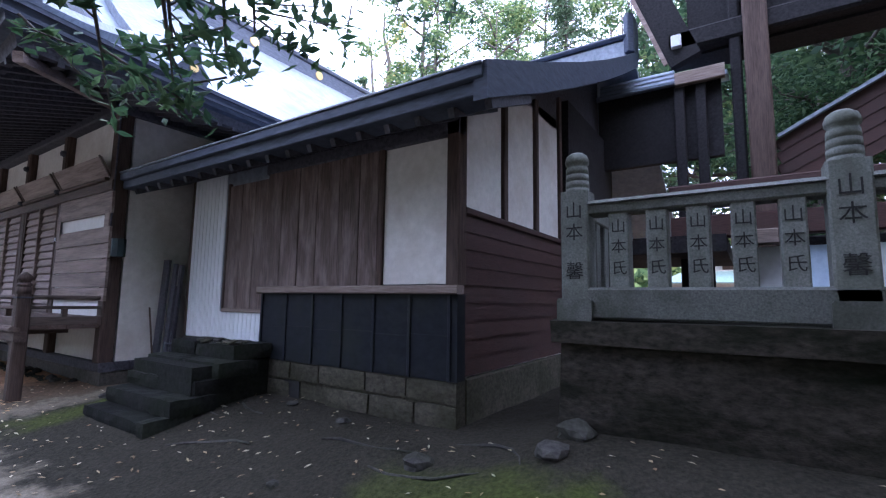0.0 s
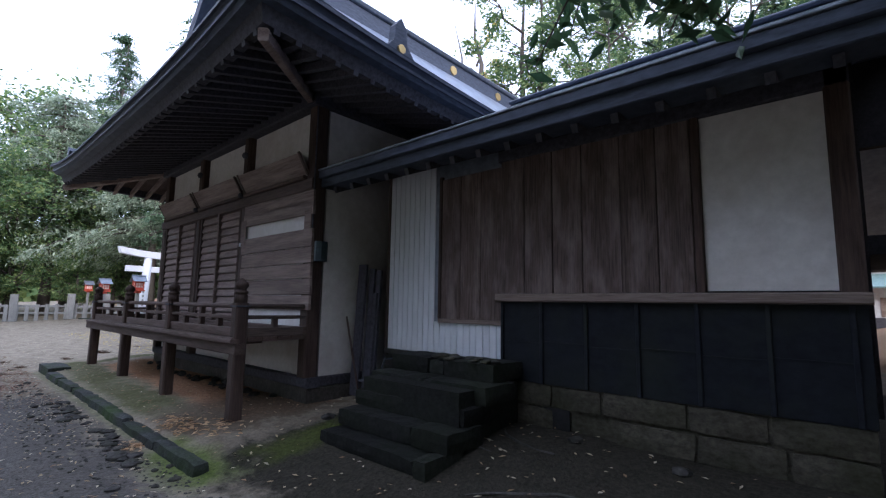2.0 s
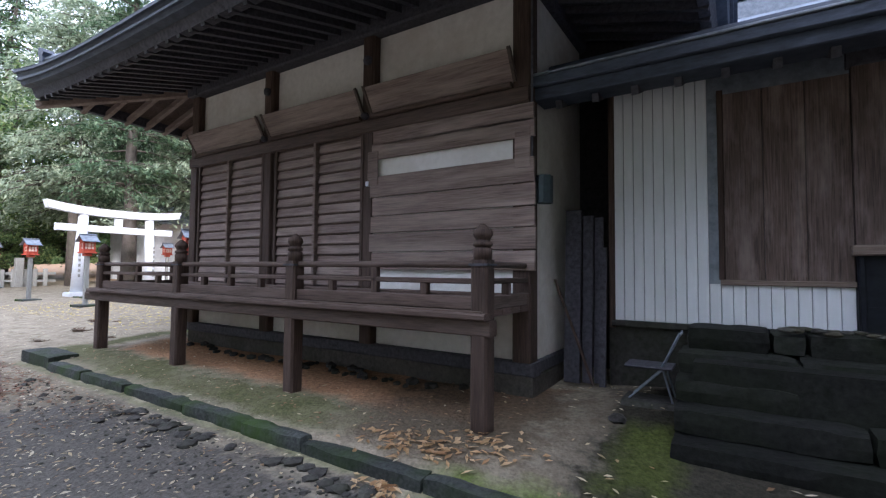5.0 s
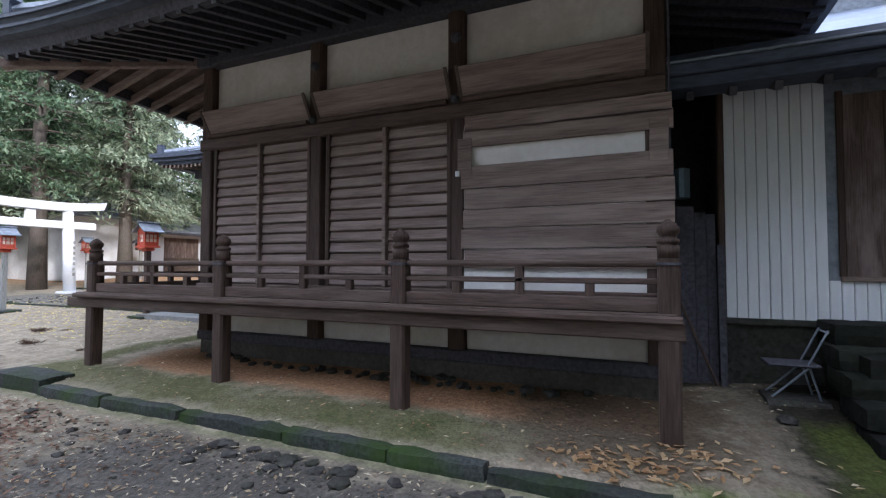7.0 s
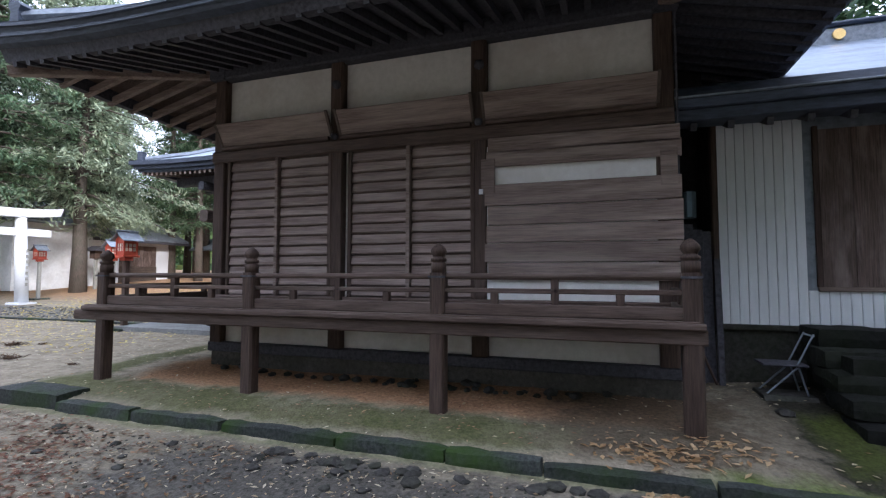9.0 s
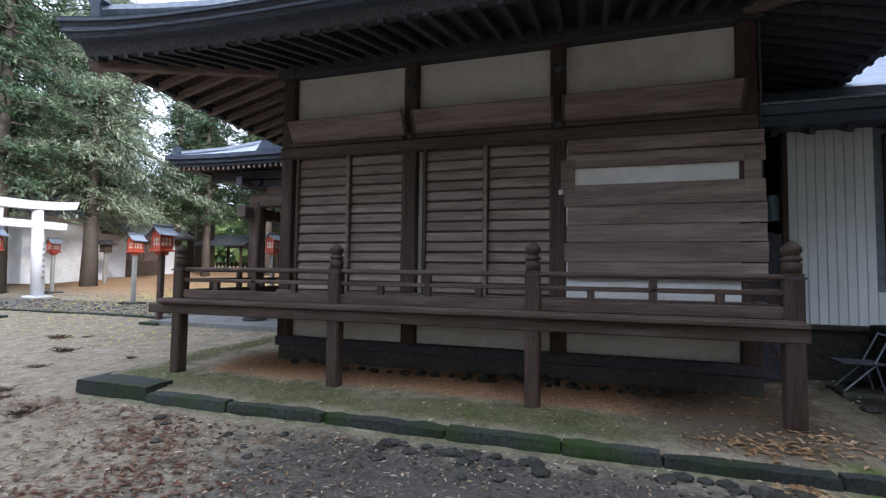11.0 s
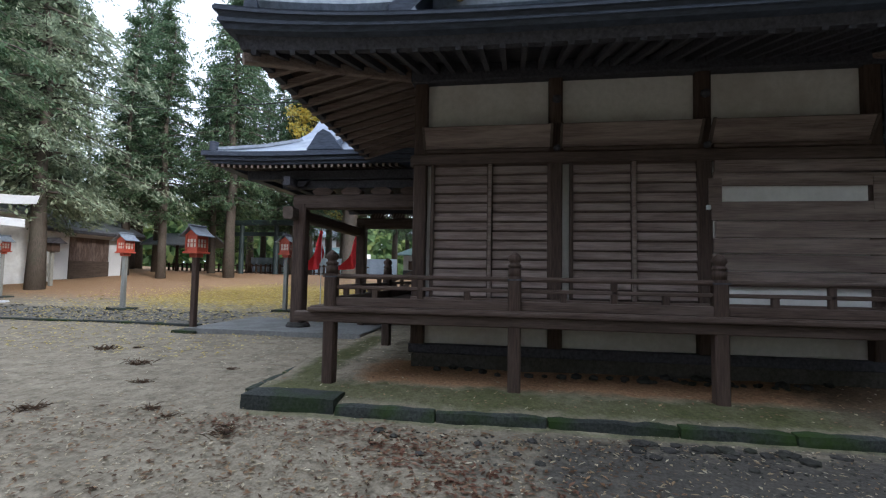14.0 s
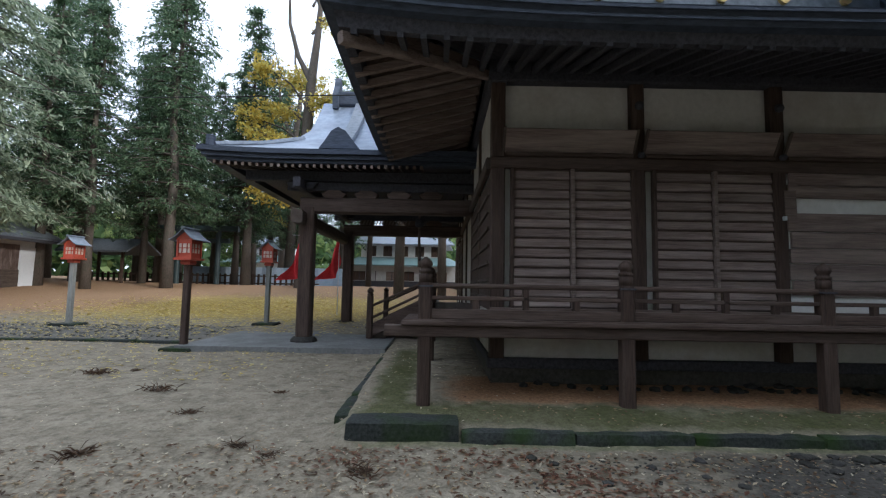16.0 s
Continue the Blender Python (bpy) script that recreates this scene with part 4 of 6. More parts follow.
part("trim", Geo().box((-6.21, AY - 0.02, 1.35), (-6.16, AY + 0.03, 3.12), 0.008), WOOD_Z, annex)
rnd = random.Random(2)
xs = [-5.25, -4.95, -4.62, -4.3, -3.92, -3.6, -3.32]
for a, b in zip(xs, xs[1:]):
    part("board", Geo().box((a, AY - 0.03 - rnd.uniform(0, 0.008), 1.65), (b - 0.006, AY + 0.02, 3.14), 0.006), BOARD_Z, annex)
part("trim", Geo().box((-3.32, AY - 0.04, 1.65), (-3.25, AY + 0.03, 3.16), 0.01), WOOD_Z, annex)
part("plaster_panel", Geo().box((-3.25, AY - 0.0, 1.66), (-2.42, AY + 0.05, 3.16)), PLASTER, annex, "clean white plaster panel")
part("corner_post", Geo().box((-2.43, AY - 0.05, 1.64), (-2.28, AY + 0.1, 3.4), 0.012), WOOD_Z, annex)
part("sill", Geo().box((-5.28, AY - 0.11, 1.56), (-2.26, AY + 0.02, 1.645), 0.012), SILL, annex)
part("head_beam", Geo().box((-5.28, AY - 0.05, 3.12), (-2.28, AY + 0.06, 3.32), 0.015), BLACKWOOD, annex)
nav = part("metal_cladding", Geo().box((-5.25, AY - 0.045, 0.75), (-2.29, AY + 0.1, 1.56)), NAVY, annex, "dark blue-black metal cladding with battens")
for k in range(7):
    x = -5.24 + k * 0.475
    part("batten", Geo().box((x, AY - 0.065, 0.75), (x + 0.035, AY - 0.045, 1.555), 0.005), NAVY, nav)
for k in range(6):
    x = -5.24 + k * 0.475
    part("lap_joint", Geo().box((x + 0.035, AY - 0.052, 1.14 + 0.02 * (k % 2)), (x + 0.475, AY - 0.045, 1.15 + 0.02 * (k % 2))), NAVY, nav)
# side of the annex
AX = -2.33
sw = part("wall", Geo().prism([(AY + 0.16, 0.76), (9.4, 0.76), (9.4, 4.4), (5.4, 4.2), (AY + 0.16, 3.5)], "x", AX - 0.1, AX - 0.02), PLASTER, annex)
for k in range(9):
    z = 0.78 + k * 0.175
    part("side_board", Geo().prism([(AX - 0.02, z), (AX + 0.025, z), (AX + 0.01, z + 0.185), (AX - 0.02, z + 0.185)], "y", AY + 0.1, 6.7), REDWOOD, annex)
part("trim", Geo().box((AX - 0.02, AY + 0.1, 2.35), (AX + 0.05, 6.7, 2.42), 0.01), REDWOOD, annex)
for y in (4.78, 5.73, 6.67):
    part("strut", Geo().box((AX - 0.03, y - 0.05, 2.4), (AX + 0.03, y + 0.05, 3.4 + 0.42 * (y - AY)), 0.01), WOOD_Z, annex)
# side passage and the walls closing the gap, coloured as dark as their shade
part("side_lobby", Geo().box((AX - 0.1, 6.75, 0.2), (AX + 0.12, 9.4, 4.6)), SHADEWOOD, annex)
part("wall", Geo().box((-7.76, 4.6, 0.1), (-7.1, 4.7, 4.6)), SHADEWOOD, annex)
part("wall", Geo().box((-7.19, AY + 0.12, 0.1), (-7.12, 4.6, 3.62)), SHADEWOOD, annex)
# annex roof: ridge along the axis, one long slope to the eave
EY, EZ, RZ = 2.95, 3.3, 6.25
rows = [[(x, EY + (9.0 - EY) * f, EZ + (RZ - EZ) * (0.86 * f + 0.14 * f * f)) for x in (-7.72, -6, -4, -1.65)] for f in (0, 0.2, 0.4, 0.6, 0.8, 1.0)]
aroof = part("roof", Geo().sheet(rows, 0.1), COPPER, annex, "aged grey-blue sheet metal roof")
part("roof_back", Geo().sheet([[(x, 18 - y, z) for x, y, z in r] for r in rows], 0.1), COPPER, aroof)
for dy, z0, z1 in ((-0.02, 3.2, 3.3), (0.03, 3.08, 3.198)):
    part("eave_layer", Geo().box((-7.72, EY + dy, z0), (-1.62, EY + dy + 0.3, z1), 0.01), EAVE, aroof)
part("drip_edge", Geo().box((-7.72, EY - 0.035, 3.302), (-1.62, EY + 0.06, 3.325), 0.005), TIN, aroof, "pale worn metal drip edge")
part("roof_step", Geo().prism([(3.3, 3.41), (3.36, 3.56), (3.62, 3.66), (3.62, 3.55)], "x", -7.7, -1.72), EAVE, aroof, "dark raised strip across the roof")
# annex rafters in dark wood, standing for the shade under the eave
for k in range(18):
    x = -7.5 + k * 0.345
    part("rafter", Geo().beam((x, EY + 0.12, 3.03), (x, AY + 0.1, 3.36), 0.06, 0.08), BLACKWOOD, aroof)
part("boarding", Geo().sheet([[(-7.72, EY + 0.1, 3.12), (-1.68, EY + 0.1, 3.12)], [(-7.72, 4.2, 3.66), (-1.68, 4.2, 3.66)]]), BLACKWOOD, aroof)
vr = [(y, z) for x, y, z in (r[-1] for r in rows)]
part("verge", Geo().prism([(y, z + 0.03) for y, z in vr] + [(y, z - 0.28) for y, z in reversed(vr)], "x", -1.7, -1.58), EAVE, aroof)
part("gable_wall", Geo().prism([(5.3, 4.1), (9.0, 4.1), (9.0, 6.1)], "x", AX - 0.08, AX - 0.02), BLACKWOOD, annex)
part("ridge", Geo().box((-8.5, 8.8, 6.1), (-1.75, 9.2, 6.5), 0.04), TIN, aroof)
part("ridge_cap", Geo().box((-8.5, 8.72, 6.5), (-1.7, 9.28, 6.58), 0.03), EAVE, aroof)
for x in (-6.3, -3.75):
    part("crest", Geo().tube([(x, 8.8, 6.32), (x, 8.75, 6.32)], [0.11, 0.11], 14), GOLD, aroof, "round gilded crest")
part("ridge_ornament", Geo().box((-1.78, 8.7, 6.2), (-1.6, 9.3, 6.95), 0.08), EAVE, aroof)

# ---- stone steps by the annex ----
steps = thing("stone_steps", (-5.6, 3.0, 0.2), "dark mossy rough stone steps beside the annex", "steps")
rnd = random.Random(8)
for k in range(5):
    y = 2.28 + k * 0.23
    z = 0.1 + (k + 1) * 0.17
    xs = [-6.46 + rnd.uniform(-0.04, 0.04), -5.6 + rnd.uniform(-0.3, 0.5), -4.93 + rnd.uniform(-0.04, 0.04)]
    if k == 4:
        xs = [-6.44, -5.85, -5.62, -4.95]
    for a, b in zip(xs, xs[1:]):
        part("step_stone", Geo().rough((a, y + rnd.uniform(-0.025, 0.025), z - 0.18), (b - 0.006, y + 0.5 if k < 4 else 3.7, z + rnd.uniform(-0.012, 0.008)), 0.1, 0.016, k * 3 + a), STEPSTONE, steps)
part("core", Geo().box((-6.36, 2.75, 0.05), (-5.03, 3.7, 0.74)), STEPSTONE, steps)

# ---- stone fence on its retaining wall ----
solid("retaining_wall", Geo().rough((-1.33, 3.7, -0.2), (6.0, 4.4, 1.2), 0.25, 0.06, 2.0), WALLROCK, "dark stained stone retaining wall with moss", "wall", kind="structure")
solid("wall_coping", Geo().rough((-1.37, 3.62, 1.17), (6.0, 4.4, 1.365), 0.2, 0.02, 5.0), WALLROCK, "dark mossy stone coping on the retaining wall", "coping", kind="structure")
fence = thing("stone_fence", (0, 3.85, 1.36), "grey granite shrine fence with inscribed posts", "fence")
part("base_beam", Geo().box((-1.1, 3.74, 1.37), (6, 3.98, 1.62), 0.02), GRANITE, fence)
part("top_rail", Geo().box((-1.08, 3.76, 2.21), (6, 3.95, 2.3), 0.015).prism([(3.74, 2.3), (3.97, 2.3), (3.94, 2.33), (3.77, 2.33)], "x", -1.08, 6), GRANITE, fence)


def written(text, x, y, z, size, parent):
    c = bpy.data.curves.new("inscription", "FONT")
    c.body, c.size, c.align_x, c.extrude = text, size, "CENTER", 0.002
    tmp = bpy.data.objects.new("inscription", c)
    scene.collection.objects.link(tmp)
    me = bpy.data.meshes.new_from_object(tmp.evaluated_get(bpy.context.evaluated_depsgraph_get()))
    bpy.data.objects.remove(tmp)
    me.materials.clear()
    me.materials.append(INK)
    ob = new("inscription", me)
    ob.parent = parent
    ob.location = Vector((x, y, z)) - base_of(parent)
    ob.rotation_euler = (radians(90), 0, 0)
    return ob


def big_post(x):
    p = part("main_post", Geo().box((x - 0.115, 3.74, 1.5), (x + 0.115, 3.96, 2.42), 0.015), POSTSTONE, fence)
    part("plinth", Geo().box((x - 0.14, 3.7, 1.35), (x + 0.14, 3.99, 1.53), 0.015), GRANITE, p)
    part("cap", Geo().lathe((x, 3.85, 2.4), [(0.0, 0), (0.1, 0), (0.098, 0.05), (0.09, 0.055), (0.098, 0.06), (0.097, 0.11), (0.088, 0.115), (0.096, 0.12), (0.095, 0.17), (0.086, 0.175), (0.094, 0.18), (0.092, 0.23), (0.08, 0.25), (0.098, 0.27), (0.1, 0.3), (0.085, 0.34), (0.05, 0.365), (0, 0.37)], 16), POSTSTONE, p, "banded rounded granite cap", smooth=True)
    for ch, z in (("山", 2.2), ("本", 2.02), ("馨", 1.7)):
        written(ch, x, 3.737, z, 0.15, p)


def small_post(x):
    p = part("post", Geo().box((x - 0.075, 3.78, 1.6), (x + 0.075, 3.93, 2.215), 0.012), POSTSTONE, fence)
    for ch, z in (("山", 2.06), ("本", 1.9), ("氏", 1.73)):
        written(ch, x, 3.777, z, 0.12, p)


for x in (-1.19, 0.55, 2.3, 4.05):
    big_post(x)
    for k in range(5):
        small_post(x + 0.34 + k * 0.277)
# return of the fence behind the first post
for k in range(5):
    part("post", Geo().box((-1.26, 4.15 + k * 0.28, 1.5), (-1.12, 4.28 + k * 0.28, 2.2), 0.01), GRANITE, fence)
part("top_rail", Geo().box((-1.28, 3.97, 2.2), (-1.1, 5.6, 2.31), 0.012), GRANITE, fence)
part("base_beam", Geo().box((-1.29, 3.99, 1.2), (-1.09, 5.6, 1.56), 0.012), GRANITE, fence)

# ---- inner sanctuary behind the annex ----
inner = thing("inner_sanctuary", (0.5, 9.0, 0.6), "raised dark wooden sanctuary behind the stone fence", "shrine")
# the blackest parts here carry the deep shade in their colour
part("corridor", Geo().box((-2.2, 7.6, 2.25), (-0.25, 10.6, 2.5)), SHADEWOOD, inner)
part("corridor_wall", Geo().box((-2.3, 8.85, 4.0), (-0.25, 9.0, 5.4)), SHADEWOOD, inner)
part("corridor_roof", Geo().sheet([[(-2.3, 8.72, 5.42), (-0.15, 8.72, 5.42)], [(-2.3, 10.6, 6.1), (-0.15, 10.6, 6.1)]], 0.1), COPPER, inner)
trim = part("roof_trim", Geo().box((-2.2, 8.6, 5.3), (-0.93, 8.72, 5.56), 0.02), COPPER, inner, "bright folded metal roof edge")
for k in range(3):
    part("fold", Geo().box((-2.2, 8.585, 5.34 + k * 0.075), (-0.93, 8.6, 5.36 + k * 0.075)), TIN, trim)
part("roof_trim", Geo().box((-0.93, 8.6, 5.26), (-0.18, 8.72, 5.5), 0.02), SILL, inner)
for x in (-0.88, -0.55):
    part("post", Geo().box((x - 0.08, 8.7, 0.5), (x + 0.08, 8.86, 5.3), 0.015), SHADEWOOD, inner)
part("pillar", Geo().box((0.1, 8.6, 0.6), (0.44, 8.94, 8.0), 0.03), WOOD_Z, inner, "thick brown square pillar")
part("pillar", Geo().box((-0.1, 8.75, 0.6), (0.07, 8.95, 8.0), 0.03), SHADEWOOD, inner)
part("floor_beam", Geo().box((-1.0, 7.9, 3.2), (5.5, 8.1, 3.33), 0.02), REDWOOD, inner)
part("floor_beam", Geo().box((-1.0, 8.0, 2.5), (5.5, 8.2, 2.85), 0.02), REDWOOD, inner)
part("underfloor", Geo().box((0.45, 8.4, 0.6), (5.5, 8.5, 2.5), 0.02), SHADEWOOD, inner)
for k in range(5):
    part("lap_board", Geo().beam((0.47, 8.78 + 0.015 * k, 3.98 - k * 0.2), (4.4, 8.78 + 0.015 * k, 6.1 - k * 0.2), 0.05, 0.19), REDWOOD, inner)
part("bargeboard_cap", Geo().beam((0.47, 8.7, 4.12), (4.4, 8.7, 6.24), 0.1, 0.05), TIN, inner)
part("eave", Geo().box((-1.0, 8.7, 5.95), (5.5, 9.6, 6.3), 0.04), SHADEWOOD, inner)
part("upper_wall", Geo().box((-0.72, 8.97, 5.9), (5.5, 9.6, 8.8)), SHADEWOOD, inner)
part("eave_beam", Geo().beam((-1.45, 8.8, 7.6), (-0.75, 8.8, 5.75), 0.2, 0.5), SHADEWOOD, inner)
part("verge_board", Geo().beam((-1.68, 8.68, 7.4), (-1.06, 8.68, 5.72), 0.05, 0.07), GREY_X, inner)
part("beam_end", Geo().box((-0.96, 8.58, 5.98), (-0.8, 8.7, 6.18), 0.015), WHITE, inner)
for k in range(5):
    part("screen_panel", Geo().box((-0.05 + k * 0.75, 8.25, 1.4), (0.65 + k * 0.75, 8.3, 2.35), 0.01), (DULLWALL, BLUETARP, DULLWALL, BLUETARP, BLUETARP)[k], inner)
part("crate", Geo().box((-0.2, 7.7, 2.35), (0.35, 8.0, 2.55), 0.01), SILL, inner)

# ---- lanterns on posts ----
def post_lantern(loc, turn, post_material):
    o = thing("post_lantern", (0, 0, 0), "vermilion wooden lantern box with tin roof on a post", "lantern", "lanterns along the approach")
    part("base_stone", Geo().box((-0.3, -0.3, -0.1), (0.3, 0.3, 0.06), 0.03), KERB, o)
    part("post", Geo().box((-0.06, -0.06, 0.05), (0.06, 0.06, 1.68), 0.012), post_material, o)
    part("tray", Geo().box((-0.2, -0.19, 1.74), (0.2, 0.19, 1.783), 0.01), RED, o)
    part("bracket", Geo().box((-0.1, -0.1, 1.654), (0.1, 0.1, 1.74), 0.02), RED, o)
    body = part("box", Geo().box((-0.14, -0.13, 1.783), (0.14, 0.13, 2.107), 0.006), PAPER, o)
    for sx in (-1, 1):
        for sy in (-1, 1):
            part("corner_post", Geo().box((sx * 0.15 - 0.018, sy * 0.14 - 0.018, 1.783), (sx * 0.15 + 0.018, sy * 0.14 + 0.018, 2.15)), RED, body)
    for q in (-1, 1):
        part("panel", Geo().box((-0.15, q * 0.136 - 0.006, 1.783), (0.15, q * 0.136 + 0.006, 1.88)), RED, body)
        part("panel", Geo().box((q * 0.146 - 0.006, -0.14, 1.783), (q * 0.146 + 0.006, 0.14, 1.88)), RED, body)
        part("panel", Geo().box((-0.15, q * 0.136 - 0.006, 2.064), (0.15, q * 0.136 + 0.006, 2.15)), RED, body)
        part("panel", Geo().box((q * 0.146 - 0.006, -0.14, 2.064), (q * 0.146 + 0.006, 0.14, 2.15)), RED, body)
        for k in (-0.05, 0.05):
            part("bar", Geo().box((k - 0.008, q * 0.138 - 0.006, 1.88), (k + 0.008, q * 0.138 + 0.006, 2.064)), RED, body)
            part("bar", Geo().box((q * 0.148 - 0.006, k - 0.008, 1.88), (q * 0.148 + 0.006, k + 0.008, 2.064)), RED, body)
        part("bar", Geo().box((-0.15, q * 0.138 - 0.007, 1.967), (0.15, q * 0.138 + 0.007, 1.983)), RED, body)
        part("bar", Geo().box((q * 0.148 - 0.007, -0.14, 1.967), (q * 0.148 + 0.007, 0.14, 1.983)), RED, body)
        part("gable", Geo().prism([(-0.19, 2.14), (0.19, 2.14), (0.0, 2.302)], "x", q * 0.15 - 0.012, q * 0.15 + 0.012), RED, o)
    rf = Geo()
    for q in (-1, 1):
        rf.sheet([[(-0.25, q * 0.28, 2.134), (0.25, q * 0.28, 2.134)], [(-0.25, q * 0.19, 2.177), (0.25, q * 0.19, 2.177)], [(-0.25, q * 0.09, 2.258), (0.25, q * 0.09, 2.258)], [(-0.25, 0, 2.356), (0.25, 0, 2.356)]], 0.02)
    part("roof", rf, TIN, o, "grey tin roof")
    part("ridge", Geo().box((-0.26, -0.03, 2.345), (0.26, 0.03, 2.388), 0.01), TIN, o)
    o.location = loc
    o.rotation_euler = (0, 0, turn)
    return o


GREY_Z = surface("grey_post", (0.16, 0.16, 0.15), (0.3, 0.3, 0.28), (12, 12, 1.5), relief=0.3)
spots = [(-19.25, 5.98), (-19.15, 10.0), (-24.1, 9.25), (-24.2, 5.3), (-29.0, 5.2), (-31.5, 11.5), (-38.5, 6.4)]
post_lantern((*spots[0], ground_z(*spots[0])), radians(84), WOOD_Z)
grey = post_lantern((*spots[1], ground_z(*spots[1])), radians(90), GREY_Z)
for k, (x, y) in enumerate(spots[2:]):
    copy_thing(grey, pose(x, y, ground_z(x, y), 0, 0, 90 + (-6, 3, 8, 0, 5)[k]))

# ---- torii gate ----
torii = thing("torii_gate", (-29.8, 8.45, 0.25), "white-painted torii gate across the approach", "torii gate")
for y, lean in ((6.98, 0.08), (9.92, -0.08)):
    c = part("column", Geo().tube([(-29.8, y, 0.3), (-29.8, y + lean, 2.0), (-29.8, y + 2 * lean, 3.7)], [0.22, 0.21, 0.18], 18), WHITE, torii, smooth=True)
    part("footing", Geo().box((-30.15, y - 0.35, 0.1), (-29.45, y + 0.35, 0.36), 0.05), WHITE, torii)
    for k in range(7):
        part("writing_mark", Geo().box((-29.585, y - 0.04, 1.0 + k * 0.22), (-29.57, y + 0.04, 1.12 + k * 0.22)), GREY_Z, c)
part("tie_beam", Geo().box((-29.88, 6.15, 2.95), (-29.72, 10.8, 3.25), 0.02), WHITE, torii)
part("centre_strut", Geo().box((-29.86, 8.3, 3.25), (-29.7, 8.62, 3.7), 0.02), WHITE, torii)
g = Geo()
rows = []
for w, z in ((-0.2, 3.66), (-0.24, 3.98), (0.24, 3.98), (0.2, 3.66), (-0.2, 3.66)):
    rows.append([(-29.8 + w, 8.46 + 2.6 * s * (1.0 if z < 3.8 else 1.03), z + 0.2 * abs(s) ** 2.5) for s in [k / 10 - 1 for k in range(21)]])
g.sheet(rows)
for s in (0, 20):
    g.add([r[s] for r in rows[:4]], [(0, 1, 2, 3)])
part("top_beam", g, WHITE, torii)


# ---- banners ----
def banner(loc, turn, seed):
    rnd = random.Random(seed)
    o = thing("banner", (0, 0, 0), "tall red cloth banner with white writing on a pole", "banner", "banners beside the porch")
    part("pole", Geo().tube([(0, 0, 0), (0, 0, 2.8)], [0.016, 0.013], 8), WHITE, o)
    part("crossbar", Geo().tube([(0, 0, 2.66), (0.3, 0, 2.66)], [0.01, 0.01], 6), WHITE, o)
    rows = []
    for k in range(15):
        f = k / 14
        wide = 0.1 + 0.5 * f * f + 0.12 * f
        rows.append([(-0.02 + wide * j / 6 + 0.1 * f * math.sin(k * 0.6 + j), 0.07 * math.sin(j * 1.4 + k * 0.5) * (0.3 + f), 2.6 - 1.3 * f - 0.1 * f * j / 6) for j in range(7)])
    c = part("cloth", Geo().sheet(rows), CLOTH, o, smooth=True)
    for k in range(2, 12, 2):
        mid = [rows[k][j] for j in (2, 3, 4)] + [rows[k + 1][j] for j in (4, 3, 2)]
        part("writing_mark", Geo().add([(x, y - 0.02, z) for x, y, z in mid], [(0, 1, 4, 5), (1, 2, 3, 4)]), WHITE, c)
    o.location, o.rotation_euler = loc, (0, 0, radians(turn))
    return o


banner((-18.7, 11.6, 0.35), 195, 1)
banner((-17.75, 12.6, 0.4), 190, 2)

# ---- storehouse beyond the torii ----
store = thing("storehouse", (-39, 19, 0.8), "low white-walled storehouse with brown boards and tin roof", "building")
part("wall", Geo().box((-41.5, 17.8, 0.6), (-37.0, 23.0, 3.9)), DULLWALL, store)
part("wing", Geo().box((-42.5, 13.2, 0.6), (-36.4, 17.6, 4.2)), DULLWALL, store)
part("door", Geo().box((-37.0, 17.95, 0.9), (-36.94, 19.15, 3.2), 0.01), WHITE, store, "white sliding door")
for k in range(6):
    part("board", Geo().box((-37.0, 19.2 + k * 0.43, 1.95), (-36.95, 19.62 + k * 0.43, 3.3), 0.01), BOARD_Z, store)
part("dado", Geo().box((-37.0, 19.2, 0.8), (-36.93, 21.8, 1.95), 0.01), WOOD_Y, store)
part("door", Geo().box((-37.0, 21.85, 0.9), (-36.95, 22.9, 3.2), 0.01), WHITE, store)
srf = part("roof", Geo().sheet([[(-36.2, 17.0, 3.75), (-36.2, 23.7, 3.75)], [(-39.3, 17.0, 5.2), (-39.3, 23.7, 5.2)], [(-42.4, 17.0, 3.75), (-42.4, 23.7, 3.75)]], 0.14), TIN, store)
part("roof", Geo().sheet([[(-35.8, 12.6, 4.25), (-35.8, 18.2, 4.25)], [(-39.4, 12.6, 5.7), (-39.4, 18.2, 5.7)], [(-43, 12.6, 4.25), (-43, 18.2, 4.25)]], 0.14), TIN, store)
part("fascia", Geo().box((-36.22, 17.0, 3.45), (-36.14, 23.7, 3.62), 0.01), BLACKWOOD, store)
lamp = thing("wooden_lantern", (-34.2, 15.8, 0.6), "small weathered wooden lantern on a post", "lantern")
part("post", Geo().box((-34.27, 15.73, 0.5), (-34.13, 15.87, 2.3), 0.01), GREY_Z, lamp)
part("box", Geo().box((-34.4, 15.6, 2.3), (-34.0, 16.0, 2.7), 0.02), WOOD_Z, lamp)
part("roof", Geo().prism([(15.4, 2.7), (16.2, 2.7), (15.8, 2.98)], "x", -34.6, -33.8), BLACKWOOD, lamp)

# ---- shelter, fences, second torii and far houses ----
shelter = thing("open_shelter", (-36.5, 28, 1.0), "small open wooden shelter with dark roof", "shelter")
for x in (-38, -35):
    for y in (27, 29):
        part("post", Geo().box((x - 0.08, y - 0.08, 0.8), (x + 0.08, y + 0.08, 3.5), 0.01), WOOD_Z, shelter)
part("roof", Geo().sheet([[(-38.8, 26.2, 3.4), (-34.2, 26.2, 3.4)], [(-38.8, 28, 4.3), (-34.2, 28, 4.3)], [(-38.8, 29.8, 3.4), (-34.2, 29.8, 3.4)]], 0.12), TIN, shelter)
dark_gate = thing("dark_torii_gate", (-31.2, 29, 1.2), "dark weathered torii gate far behind the yard", "torii gate")
